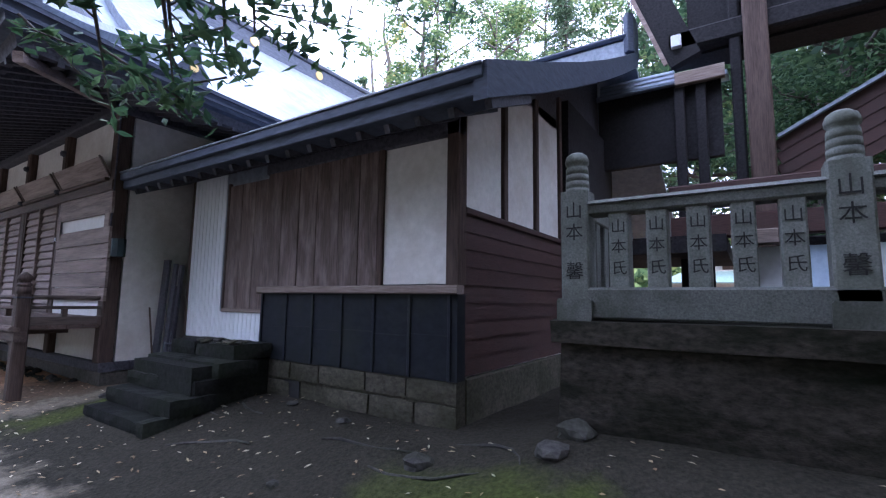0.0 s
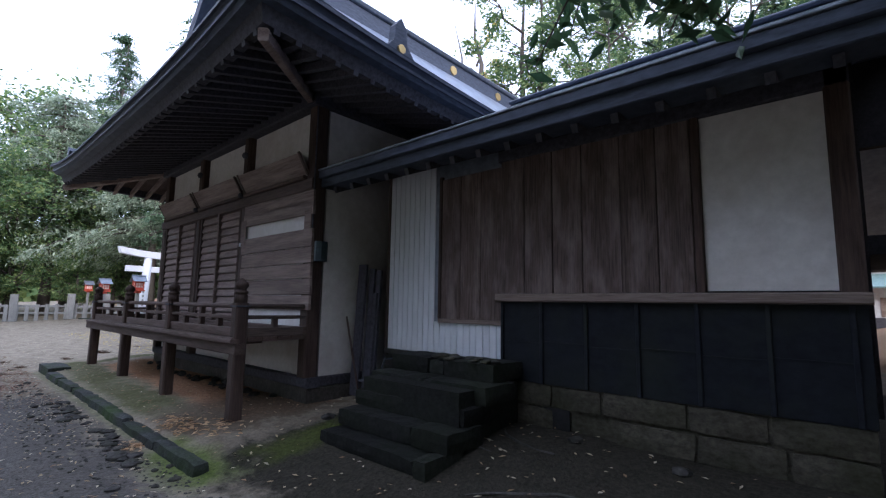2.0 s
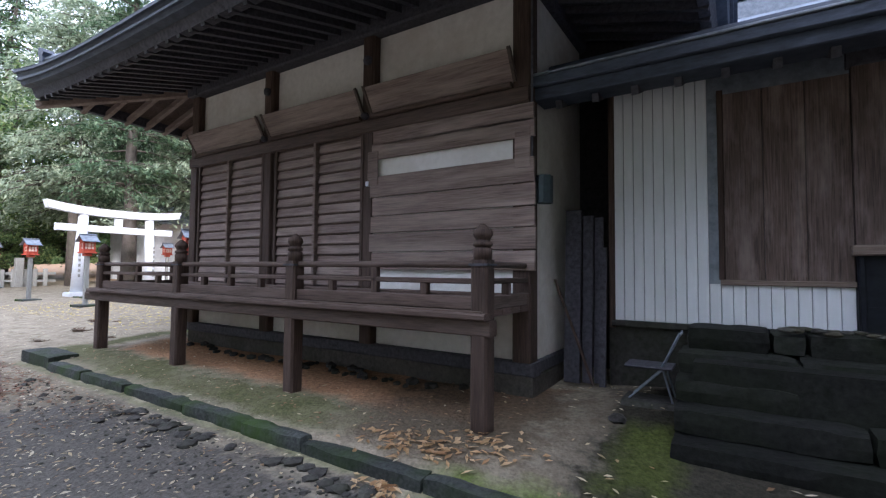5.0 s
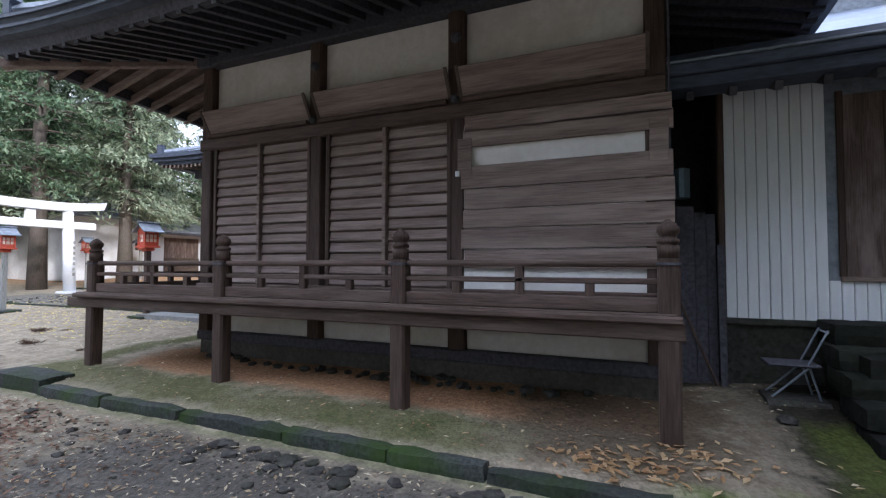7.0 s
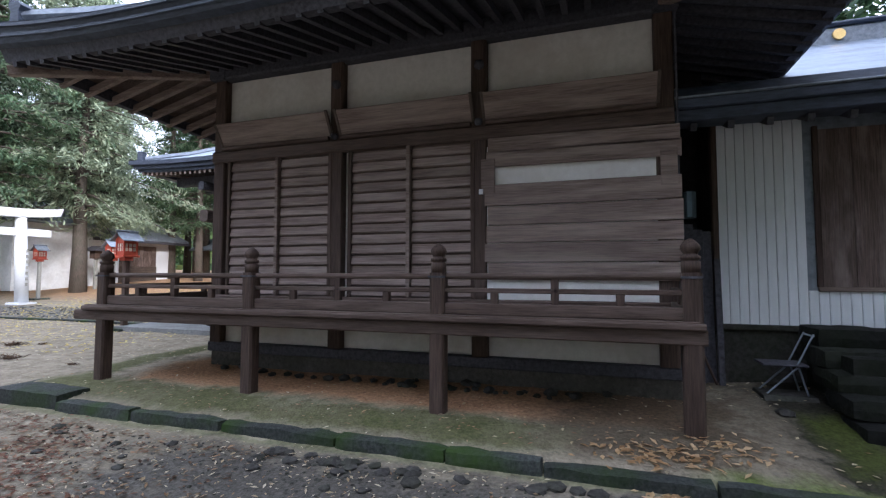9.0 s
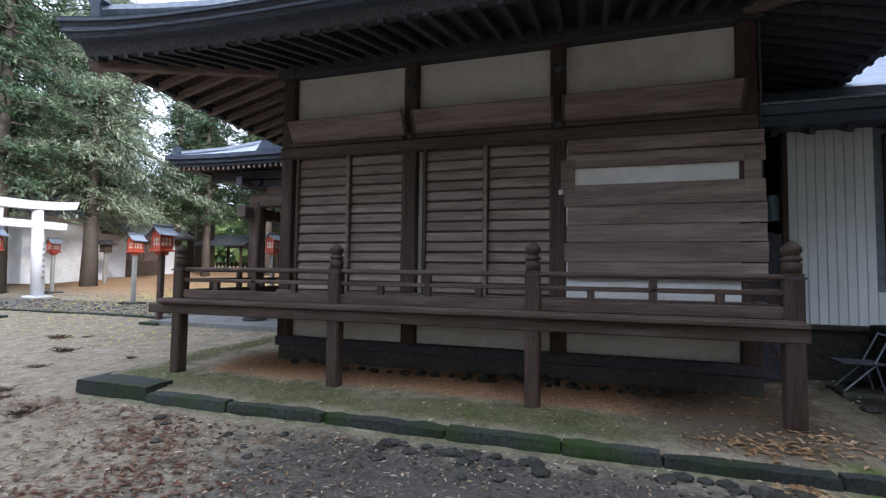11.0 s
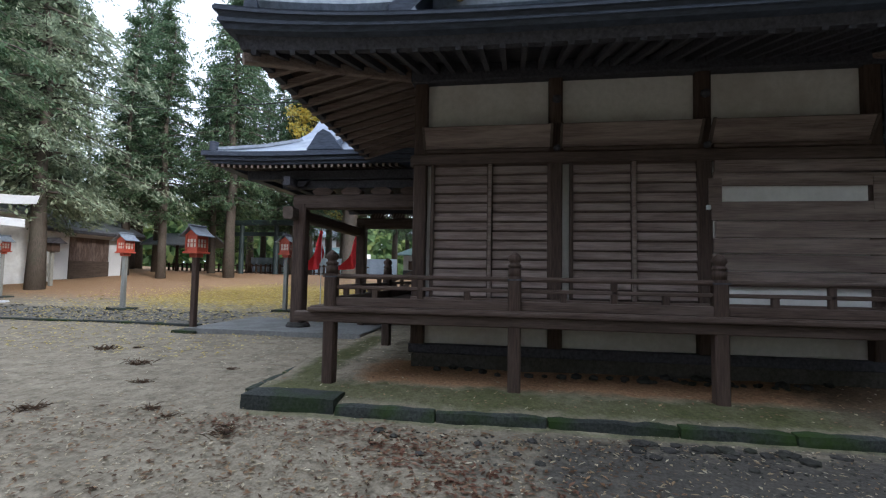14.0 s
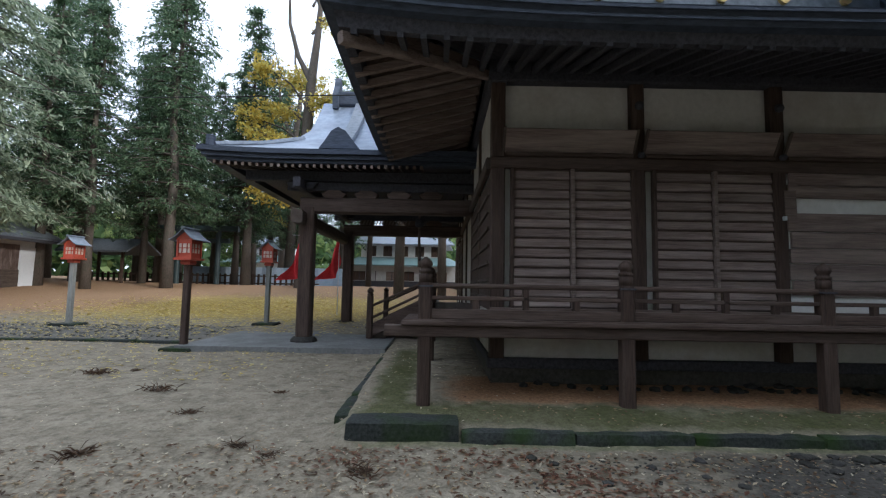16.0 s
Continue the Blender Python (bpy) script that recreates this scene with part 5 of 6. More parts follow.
for x in (-32.6, -29.8):
    part("column", Geo().tube([(x, 29, 1.0), (x, 29, 5.0)], [0.2, 0.17], 12), TEAL, dark_gate)
part("top_beam", Geo().box((-34.0, 28.8, 5.0), (-28.4, 29.2, 5.4), 0.05), TEAL, dark_gate)
part("tie_beam", Geo().box((-33.4, 28.9, 4.2), (-29.0, 29.1, 4.5), 0.03), TEAL, dark_gate)
yard_fence = thing("wooden_fence", (-34, 32, 1.2), "dark low wooden fence at the yard's far edge", "fence")
for k in range(44):
    part("picket", Geo().box((-42 + k * 0.42, 31.95, 1.1), (-41.85 + k * 0.42, 32.05, 2.15), 0.01), WOOD_Z, yard_fence)
for z in (1.4, 1.95):
    part("rail", Geo().box((-42, 32.05, z), (-23.5, 32.12, z + 0.1)), WOOD_X, yard_fence)
sheet_row = thing("blue_sheeting", (-28, 36, 1.4), "pale blue sheeting stretched behind the fence", "sheeting")
rows = [[(-36 + j * 0.6, 36 + 0.12 * math.sin(j * 1.9), z) for j in range(24)] for z in (1.0, 1.6, 2.2, 2.8)]
part("sheet", Geo().sheet(rows), BLUETARP, sheet_row)


def far_house(x0, x1, y, base, eave1, eave2, top, label):
    h = thing("house", ((x0 + x1) / 2, y, base), label, "house")
    part("wall", Geo().box((x0, y, base - 0.6), (x1, y + 7, eave1)), DULLWALL, h)
    part("upper_wall", Geo().box((x0 + 1.2, y + 1, eave1), (x1 - 1.2, y + 6, eave2)), DULLWALL, h)
    part("lower_roof", Geo().sheet([[(x0 - 0.8, y - 1.2, eave1 - 0.2), (x1 + 0.8, y - 1.2, eave1 - 0.2)], [(x0 + 0.9, y + 1, eave1 + 0.75), (x1 - 0.9, y + 1, eave1 + 0.75)]], 0.12), GREENROOF, h)
    part("roof", Geo().sheet([[(x0 + 0.3, y, eave2 - 0.1), (x1 - 0.3, y, eave2 - 0.1)], [(x0 + 1.6, y + 3.5, top), (x1 - 1.6, y + 3.5, top)], [(x0 + 0.3, y + 7, eave2 - 0.1), (x1 - 0.3, y + 7, eave2 - 0.1)]], 0.15), TIN, h)
    n = int((x1 - x0) / 1.8)
    for k in range(n):
        x = x0 + 0.6 + k * 1.8
        w = part("window", Geo().box((x, y - 0.04, base + 0.3), (x + 1.3, y, eave1 - 0.9), 0.01), (WOOD_Z, DULLWALL, GREY_X)[k % 3], h)
        part("frame", Geo().box((x + 0.6, y - 0.06, base + 0.3), (x + 0.68, y - 0.04, eave1 - 0.9)), BLACKWOOD, w)
    for k in range(n - 1):
        x = x0 + 1.9 + k * 1.8
        part("window", Geo().box((x, y + 0.96, eave1 + 0.85), (x + 1.0, y + 1.0, eave2 - 0.3), 0.01), WOOD_Z, h)
    part("dado", Geo().box((x0 - 0.02, y - 0.05, base - 0.6), (x1 + 0.02, y, base + 0.25)), BLACKWOOD, h)
    return h


far_house(-24.5, -12.5, 48, 1.7, 3.9, 6.2, 7.9, "two-storey pale house with green-grey roofs beyond the yard")
far_house(-44, -35, 62, 2.2, 4.6, 7.0, 8.6, "two-storey pale house with grey roof behind the trees")
far_house(-5.5, 1.0, 42, 0.9, 3.4, 5.2, 6.6, "low pale house with grey roof behind the shrine")

# pale fence at the west edge of the yard
pale = thing("slatted_fence", (-38.5, 2, 0.4), "pale grey slatted stone fence at the yard's edge", "fence")
pm = Geo().box((-0.08, -0.09, 0), (0.08, 0.09, 0.95), 0.02).mesh("post", GREY_Z)
for k in range(40):
    piece("post", pm, (-38.5, -9 + k * 0.45, ground_z(-38.5, -9 + k * 0.45)), pale)
pt = Geo().box((-0.16, -0.18, 0), (0.16, 0.18, 1.55), 0.03).mesh("tall_post", GREY_Z)
for y in (-5.8, -1.4, 3.0, 5.6, 7.4):
    piece("tall_post", pt, (-38.45, y, ground_z(-38.5, y)), pale)
for z in (0.35, 0.75):
    part("rail", Geo().box((-38.55, -9, 0.25 + z), (-38.45, 9, 0.37 + z)), GREY_Z, pale)


# ---- trees ----
def leaf(g, p, a, b):
    g.add([p - a, p + b, p + a, p - b], [(0, 1, 2, 3)])


def conifer(name, seed, height, spread, mat, label, bare=0.25, levels=30, fronds=85, droop=0.3, taper=0.7):
    rnd = random.Random(seed)
    o = thing(name, (0, 0, 0), label, "tree", "trees round the shrine")
    trunk = Geo().tube([(rnd.uniform(-0.05, 0.05) * k, rnd.uniform(-0.05, 0.05) * k, height * k / 6 - 0.3) for k in range(7)], [0.4, 0.31, 0.26, 0.2, 0.14, 0.08, 0.03], 10)
    crown = Geo()
    for lv in range(levels):
        f = lv / levels
        z = height * (bare + (1 - bare) * f) + rnd.uniform(-0.2, 0.2)
        reach = spread * (1 - f) ** taper * rnd.uniform(0.5, 1.2) + 0.35
        for _ in range(5):
            a = rnd.uniform(0, 2 * math.pi)
            l = reach * rnd.uniform(0.5, 1.1)
            out = Vector((math.cos(a), math.sin(a), 0))
            side = Vector((-out.y, out.x, 0))
            rise = rnd.uniform(-0.05, 0.2)
            curve = [Vector((0, 0, z)) + out * l * q + Vector((0, 0, l * (rise * q - droop * q * q))) for q in (0, 0.35, 0.7, 1.0)]
            trunk.tube(curve, [0.06, 0.042, 0.024, 0.006], 4, False)
            count = int(fronds * (0.35 + 0.65 * l / spread))
            tufts = max(4, count // 13)
            for _ in range(tufts):
                q = rnd.uniform(0.22, 1.02)
                w = l * 0.3 * (1.15 - q * 0.6)
                c0 = Vector((0, 0, z)) + out * l * q + side * rnd.gauss(0, w * 0.75) + Vector((0, 0, l * (rise * q - droop * q * q) - abs(rnd.gauss(0, 0.2))))
                hang = (out * rnd.uniform(0.3, 1.0) + side * rnd.uniform(-0.8, 0.8) + Vector((0, 0, rnd.uniform(-0.8, 0.1)))).normalized()
                size = rnd.uniform(0.7, 1.4)
                for _ in range(count // tufts):
                    c = c0 + hang * rnd.gauss(0, 0.26 * size) + Vector((rnd.gauss(0, 0.1), rnd.gauss(0, 0.1), rnd.gauss(0, 0.07))) * size
                    d = (hang + Vector((rnd.uniform(-0.8, 0.8), rnd.uniform(-0.8, 0.8), rnd.uniform(-0.7, 0.4)))).normalized() * rnd.uniform(0.08, 0.2)
                    b = d.cross(Vector((rnd.uniform(-1, 1), rnd.uniform(-1, 1), 1.2))).normalized() * rnd.uniform(0.025, 0.055)
                    leaf(crown, c, d, b)
    part("trunk", trunk, BARK, o, local=True, smooth=True)
    part("crown", crown, mat, o, local=True)
    return o


def broadleaf(name, seed, height, spread, mat, label, n=90, size=0.12, trunk_r=0.22, low=0.3, per=110, category="tree", puff=0.28):
    rnd = random.Random(seed)
    o = thing(name, (0, 0, 0), label, category, "trees round the shrine")
    trunk = Geo().tube([(0, 0, -0.3), (0.1, 0.05, height * 0.3), (-0.12, 0.1, height * 0.6), (0.1, 0, height * 0.9)], [trunk_r, trunk_r * 0.75, trunk_r * 0.45, 0.03], 9)
    crown = Geo()
    limbs = []
    for k in range(12):
        f, a = low * 0.75 + (0.92 - low * 0.75) * (k + rnd.random()) / 12, k * 2.4 + rnd.uniform(-0.4, 0.4)
        reach = spread * math.sqrt(max(0.08, 1 - (2 * f - 1) ** 2)) * rnd.uniform(0.6, 0.95)
        p0 = Vector((0, 0, height * f))
        tip = p0 + Vector((math.cos(a) * reach, math.sin(a) * reach, reach * rnd.uniform(0.15, 0.7)))
        bend = Vector((rnd.uniform(-1, 1), rnd.uniform(-1, 1), rnd.uniform(-0.3, 0.8))) * reach * 0.16
        pts = [p0, p0.lerp(tip, 0.35) + bend, p0.lerp(tip, 0.7) - bend * 0.5, tip]
        r0 = trunk_r * (0.5 - 0.3 * f)
        trunk.tube(pts, [r0, r0 * 0.7, r0 * 0.4, 0.012], 6, False)
        limbs.append(pts)
    for _ in range(n):
        pts = rnd.choice(limbs)
        q = rnd.uniform(0.7, 3.0)
        k = min(2, int(q))
        start = pts[k].lerp(pts[k + 1], q - k)
        r = spread * puff * rnd.uniform(0.55, 1.15)
        tip = start + Vector((rnd.gauss(0, 1), rnd.gauss(0, 1), rnd.gauss(0.2, 0.7))) * spread * 0.2
        tip.z = max(tip.z, height * low * 0.6)
        trunk.tube([start, start.lerp(tip, 0.5) + Vector((0, 0, 0.1)), tip], [0.035, 0.02, 0.006], 4, False)
        for _ in range(per):
            d = Vector((rnd.gauss(0, 1), rnd.gauss(0, 1), rnd.gauss(0, 0.6))) * r * 0.5
            v = Vector((rnd.uniform(-1, 1), rnd.uniform(-1, 1), rnd.uniform(-0.7, 0.4))).normalized() * size * rnd.uniform(0.6, 1.3)
            b = v.cross(Vector((rnd.uniform(-1, 1), rnd.uniform(-1, 1), rnd.uniform(-1, 1)))).normalized() * size * rnd.uniform(0.3, 0.5)
            leaf(crown, tip + d, v, b)
    part("trunk", trunk, BARK, o, local=True, smooth=True)
    part("crown", crown, mat, o, local=True)
    return o


def plant(first, rows):
    for k, (x, y, s, r) in enumerate(rows):
        m = pose(x, y, ground_z(x, y), 0, 0, r) @ Matrix.Scale(s, 4)
        if k:
            copy_thing(first, m)
    x, y, s, r = rows[0]
    first.matrix_basis = pose(x, y, ground_z(x, y), 0, 0, r) @ Matrix.Scale(s, 4)


cedar = conifer("cedar_tree", 3, 22, 4.3, CEDAR, "tall dark green cedar with layered drooping branches", 0.23, 32, 175)
plant(cedar, [(-33.2, 10.4, 1.0, 0), (-30.3, 24, 0.95, 70), (-38, 27, 1.0, 140), (-35, 31, 1.1, 200), (-29, 33, 0.8, 300), (-43, 22, 1.1, 30), (-46, 34, 1.2, 90), (-31, 42, 1.0, 10), (-24.5, 44, 0.95, 50), (-8, 24, 0.9, 80), (-4.5, 29, 0.95, 190), (-52, 18, 1.2, 260), (-41, 44, 1.1, 20), (-34, 54, 1.2, 120), (-55, 30, 1.3, 220), (-27.6, 28.5, 0.92, 15), (-12.5, 34, 0.95, 300), (-48, 9, 1.1, 45)])
cypress = conifer("cypress_tree", 9, 16, 5.4, PINE, "pale grey-green conifer with loose hanging branches", 0.26, 26, 330, 0.36, 0.42)
plant(cypress, [(-33.4, 14.4, 1.0, 0), (-37.5, 9.5, 1.05, 100), (-42, 14, 1.15, 220), (-44, 5, 1.0, 300), (-40, 19, 1.1, 270), (-46, 18, 1.15, 130)])
plant_more = [(-33.5, 22, 0.75, 40), (-29, 30, 0.7, 160), (-36, 38, 0.85, 70), (-49, 24, 0.95, 10), (-43, 30, 0.9, 190), (-27.5, 38, 0.75, 310), (-33, 35, 0.8, 15), (-38, 33, 0.85, 75), (-29.5, 47, 0.9, 250), (-25, 52, 0.9, 340), (-37, 23, 0.8, 33), (-34, 27.5, 0.7, 210)]
for x, y, size, r in plant_more:
    copy_thing(cedar, pose(x, y, ground_z(x, y), 0, 0, r) @ Matrix.Scale(size, 4))
oak = broadleaf("broadleaf_tree", 5, 10, 3.8, BROAD, "dense green broadleaf tree at the wood's edge", 95, 0.13, low=0.12)
plant(oak, [(-42.5, 3, 1.0, 0), (-43, -2, 1.1, 60), (-44, 8, 1.25, 120), (-49, 3, 1.6, 200), (-42, -7, 1.2, 250), (-50, 11, 1.5, 300), (2.2, 31, 1.9, 20), (-55, -4, 1.7, 20), (-48, 17, 1.3, 150), (-50, -12, 1.6, 90), (3, 24, 1.2, 50), (-56, 8, 1.8, 330), (-40.8, 0.5, 0.55, 40), (-42.2, -2.2, 0.6, 77), (-42.4, 2.4, 0.62, 160), (-42, 8.6, 0.6, 230), (-44.5, 11.5, 0.7, 20), (-44, -6.4, 0.7, 300), (-46, 23, 0.8, 140), (-43.5, 27, 0.75, 60), (-39, 37, 0.8, 210), (-33, 40, 0.7, 110), (-47, 30, 0.85, 250), (-40.6, 6.2, 0.5, 100), (-41, -4.5, 0.6, 10)])


def ginkgo_tree(x, y, k, seed):
    """A forked trunk, bare above, with yellow leaves on the lower boughs."""
    rnd = random.Random(seed)
    base = Vector((x, y, ground_z(x, y)))
    o = thing("ginkgo_tree", base, "tall forked ginkgo with sparse yellow autumn leaves", "tree", "trees round the shrine")
    trunk, crown = Geo(), Geo()

    def bough(pts, r):
        pts = [Vector(p) * k for p in pts]
        trunk.tube(pts, [r * k * (1 - 0.85 * i / (len(pts) - 1)) for i in range(len(pts))], 8, False)
        return pts

    trunk.tube([Vector(p) * k for p in ((0, 0, -0.4), (0.15, 0, 5), (-0.1, 0.1, 10), (0.1, 0, 13.5), (0.35, 0.1, 16.5))], [0.5 * k, 0.42 * k, 0.36 * k, 0.3 * k, 0.22 * k], 10, False)
    bough([(0.35, 0.1, 16.4), (0.5, 0, 18.5), (-0.2, 0, 21), (-0.4, 0.3, 24)], 0.24)
    bough([(0.05, 0, 13.4), (-0.9, 0.2, 15.2), (-1.6, 0.4, 17.5), (-1.7, 0.3, 20), (-2.4, 0.2, 23)], 0.2)
    boughs = [bough([(0, 0, h), (dx * 0.4, dy * 0.4, h + rise * 0.6), (dx, dy, h + rise)], 0.1) for h, dx, dy, rise in ((6.5, -3.4, 0.6, 1.2), (7.8, -3.0, -1.2, 2.0), (9, -4.2, 0.4, 2.2), (10.5, -3.4, 1.0, 2.0), (11.5, -2.8, -0.8, 2.6), (8.5, 2.2, 0.6, 1.6), (12.5, -1.6, 1.4, 1.5), (11, 1.6, -0.8, 1.0), (16.6, 1.8, 0.3, 1.8), (18.5, 1.6, 0.2, 2.6), (5.6, -2.2, -1.6, 0.6))]
    for p in boughs:
        for _ in range(15 if p[2].z < 15.5 * k else 5):
            q = rnd.uniform(0.35, 1.05)
            start = p[0].lerp(p[2], q)
            tip = start + Vector((rnd.gauss(0, 0.6), rnd.gauss(0, 0.6), rnd.gauss(0.05, 0.5))) * k
            trunk.tube([start, tip], [0.03, 0.008], 4, False)
            for _ in range(60):
                c = start.lerp(tip, rnd.uniform(0.3, 1.15)) + Vector((rnd.gauss(0, 0.22), rnd.gauss(0, 0.22), rnd.gauss(0, 0.16)))
                v = Vector((rnd.uniform(-1, 1), rnd.uniform(-1, 1), rnd.uniform(-1, 0.3))).normalized() * rnd.uniform(0.07, 0.14)
                leaf(crown, c, v, v.cross(Vector((rnd.uniform(-1, 1), rnd.uniform(-1, 1), 1))).normalized() * rnd.uniform(0.05, 0.09))
    part("trunk", trunk, BARK, o, local=True, smooth=True)
    part("crown", crown, GINKGO, o, local=True)


ginkgo_tree(-23.0, 26.0, 1.0, 12)
ginkgo_tree(-27.5, 37.0, 0.95, 13)
# copies south and east stand out of view, added to block sun and sky
shade_tree = broadleaf("shade_tree", 21, 13, 4.6, GLOSSY, "tall evergreen tree, mostly added out of view to shade the yard", 90, 0.16, 0.35, 0.4, 120, puff=0.34)
plant(shade_tree, [(5.2, -3.2, 1.0, 0), (2.5, 15.5, 1.1, 10), (6.5, 13.5, 1.1, 100), (1.2, 21, 1.2, 200), (9, 18, 1.2, 300), (1.5, 13.2, 0.5, 70), (9, 9, 0.9, 210), (0.8, -6.0, 0.9, 110), (6.0, 1.6, 0.85, 260), (-2.5, -14, 1.2, 330), (-9.5, -15, 1.2, 70), (4.5, -12, 1.2, 190), (10.5, 1.5, 0.95, 80), (2.5, -8.5, 1.1, 150), (-13.0, -10.5, 1.05, 270), (-17.5, -12.0, 1.0, 130), (10, -9, 1.3, 300), (15, 0, 1.4, 10), (8, -15, 1.5, 20), (14, -14, 1.5, 60), (20, -20, 1.7, 110), (13, -24, 1.6, 170), (22, -9, 1.6, 240), (4, -19, 1.5, 310), (28, -16, 1.8, 20), (-12, -30, 1.3, 120), (-2, -26, 1.3, 200), (-24, -30, 1.3, 250), (-36, -24, 1.2, 60)])


# an evergreen with low boughs over the start of the path
def low_bough_tree():
    rnd = random.Random(31)
    o = thing("evergreen_tree", (1.9, -1.9, 0), "evergreen tree with glossy leaves on low hanging boughs", "tree", "trees round the shrine")
    trunk = Geo().tube([(1.9, -1.9, -0.3), (1.8, -1.8, 2.0), (1.6, -1.5, 4.2), (1.2, -1.0, 6.5)], [0.2, 0.17, 0.13, 0.05], 10)
    crown = Geo()
    ends = [(-2.65, 1.19, 2.86), (-2.51, 1.44, 2.9), (-2.43, 1.56, 3.1), (-3.2, 2.5, 4.3), (-3.0, 2.9, 4.32), (-2.75, 3.25, 4.4), (-2.5, 3.6, 4.45), (-2.6, 2.8, 4.4), (-3.0, 0.6, 3.0), (-2.9, 0.95, 2.85), (-2.75, 1.25, 2.95), (-2.6, 0.7, 3.25), (-3.1, 0.3, 3.15), (-1.2, 3.9, 5.2), (-0.4, 2.6, 4.9), (0.9, 2.9, 4.2), (1.6, 2.4, 3.9), (0.3, 1.6, 5.6), (-2.5, 0.4, 5.6), (2.6, 1.2, 4.9)]
    for e in ends:
        e = Vector(e)
        root = Vector((1.6, -1.5, rnd.uniform(3.6, 5.2)))
        mid = root.lerp(e, 0.55) + Vector((0, 0, 0.45))
        trunk.tube([root, mid, e], [0.06, 0.03, 0.008], 5, False)
        for _ in range(14):
            q = rnd.uniform(0.65, 1.03)
            start = mid.lerp(e, (q - 0.55) / 0.45)
            tip = start + Vector((rnd.uniform(-0.55, 0.55), rnd.uniform(-0.5, 0.5), rnd.uniform(-0.35, 0.2)))
            trunk.tube([start, tip], [0.008, 0.003], 4, False)
            for _ in range(24):
                c = start.lerp(tip, rnd.uniform(0.2, 1.05)) + Vector((rnd.gauss(0, 0.05), rnd.gauss(0, 0.05), rnd.gauss(0, 0.04)))
                v = Vector((rnd.uniform(-1, 1), rnd.uniform(-1, 1), rnd.uniform(-0.9, 0.3))).normalized() * rnd.uniform(0.045, 0.075)
                b = v.cross(Vector((rnd.uniform(-1, 1), rnd.uniform(-1, 1), 1))).normalized() * rnd.uniform(0.018, 0.028)
                u = v.cross(b).normalized() * 0.006
                crown.add([c - v, c - v * 0.2 + b, c + v, c - v * 0.2 - b, c + u * -1, ], [(0, 1, 4), (1, 2, 4), (2, 3, 4), (3, 0, 4)])
    part("trunk", trunk, BARK, o, smooth=True)
    part("crown", crown, GLOSSY, o)


low_bough_tree()
pine = broadleaf("woodland_tree", 51, 22, 4.2, BROAD, "tall open tree with light green leaves high up", 58, 0.14, 0.26, 0.36, 120, puff=0.22)
plant(pine, [(-16.6, 22.5, 1.15, 30), (-14.2, 20.5, 0.95, 90), (-9.5, 25, 1.0, 0), (-13, 29, 1.1, 60), (-5.5, 27, 0.95, 120), (-2.5, 33, 1.1, 200), (-17.5, 34, 1.0, 250), (-21, 40, 1.1, 20), (1.5, 27, 1.0, 300), (-7.5, 33, 1.2, 150), (-11, 21.5, 0.85, 330)])
# far woods behind everything
rnd = random.Random(77)
woods = Geo()
for k in range(52000):
    a = rnd.uniform(0, 2 * math.pi)
    r = rnd.uniform(72, 96)
    top = 11 + 6 * noise.noise((math.cos(a) * 4, math.sin(a) * 4, 3)) + rnd.uniform(-2, 2)
    p = Vector((-12 + r * math.cos(a), 8 + r * math.sin(a), rnd.uniform(0, 1) ** 0.8 * max(4, top)))
    v = Vector((rnd.uniform(-1, 1), rnd.uniform(-1, 1), rnd.uniform(-1, 1))).normalized() * rnd.uniform(0.7, 1.5)
    b = v.cross(Vector((rnd.uniform(-1, 1), rnd.uniform(-1, 1), rnd.uniform(-1, 1)))).normalized() * rnd.uniform(0.4, 0.8)
    leaf(woods, p, v, b)
solid("far_woods", woods, BROAD, "distant green woodland closing the place all round", "woods", kind="stuff")

# ---- loose things by the walls ----
chair = thing("folding_stool", (-6.75, 3.25, 0.3), "worn folding stool with thin crossed metal legs", "stool")
# seat in dark wood to stand for the shade it sits in
part("seat", Geo().box((-6.93, 3.12, 0.575), (-6.55, 3.42, 0.6), 0.012), BLACKWOOD, chair)
for y in (3.16, 3.38):
    part("leg", Geo().tube([(-6.9, y, 0.3), (-6.62, y, 0.58)], [0.009, 0.009], 6), TIN, chair)
    part("leg", Geo().tube([(-6.55, y, 0.3), (-6.63, y, 0.6), (-6.49, y, 0.9)], [0.009, 0.009, 0.009], 6), TIN, chair)
part("back_rail", Geo().tube([(-6.49, 3.16, 0.88), (-6.49, 3.38, 0.88)], [0.009, 0.009], 6), TIN, chair)
block = solid("stone_block", Geo().box((-6.95, 3.05, 0.1), (-6.5, 3.45, 0.3), 0.04), STONE, "rough pale stone block below the stool", "stone")
for x, w, y, top in ((-7.6, 0.16, 3.5, 2.06), (-7.43, 0.1, 3.56, 2.0), (-7.32, 0.08, 3.6, 1.98), (-7.24, 0.06, 3.48, 1.66)):
    solid("plank", Geo().prism([(y, 0.28), (y + 0.04, 0.28), (y + 0.13, top), (y + 0.09, top)], "x", x, x + w), BLACKWOOD, "long dark plank leaning in the gap between walls", "plank", "planks in the gap", at=(x, y, 0.28))
solid("wooden_pole", Geo().tube([(-7.68, 3.47, 1.33), (-7.28, 3.42, 0.3)], [0.013, 0.015], 7), WOOD_Z, "thin wooden pole leaning against the planks", "pole", at=(-7.28, 3.42, 0.3))


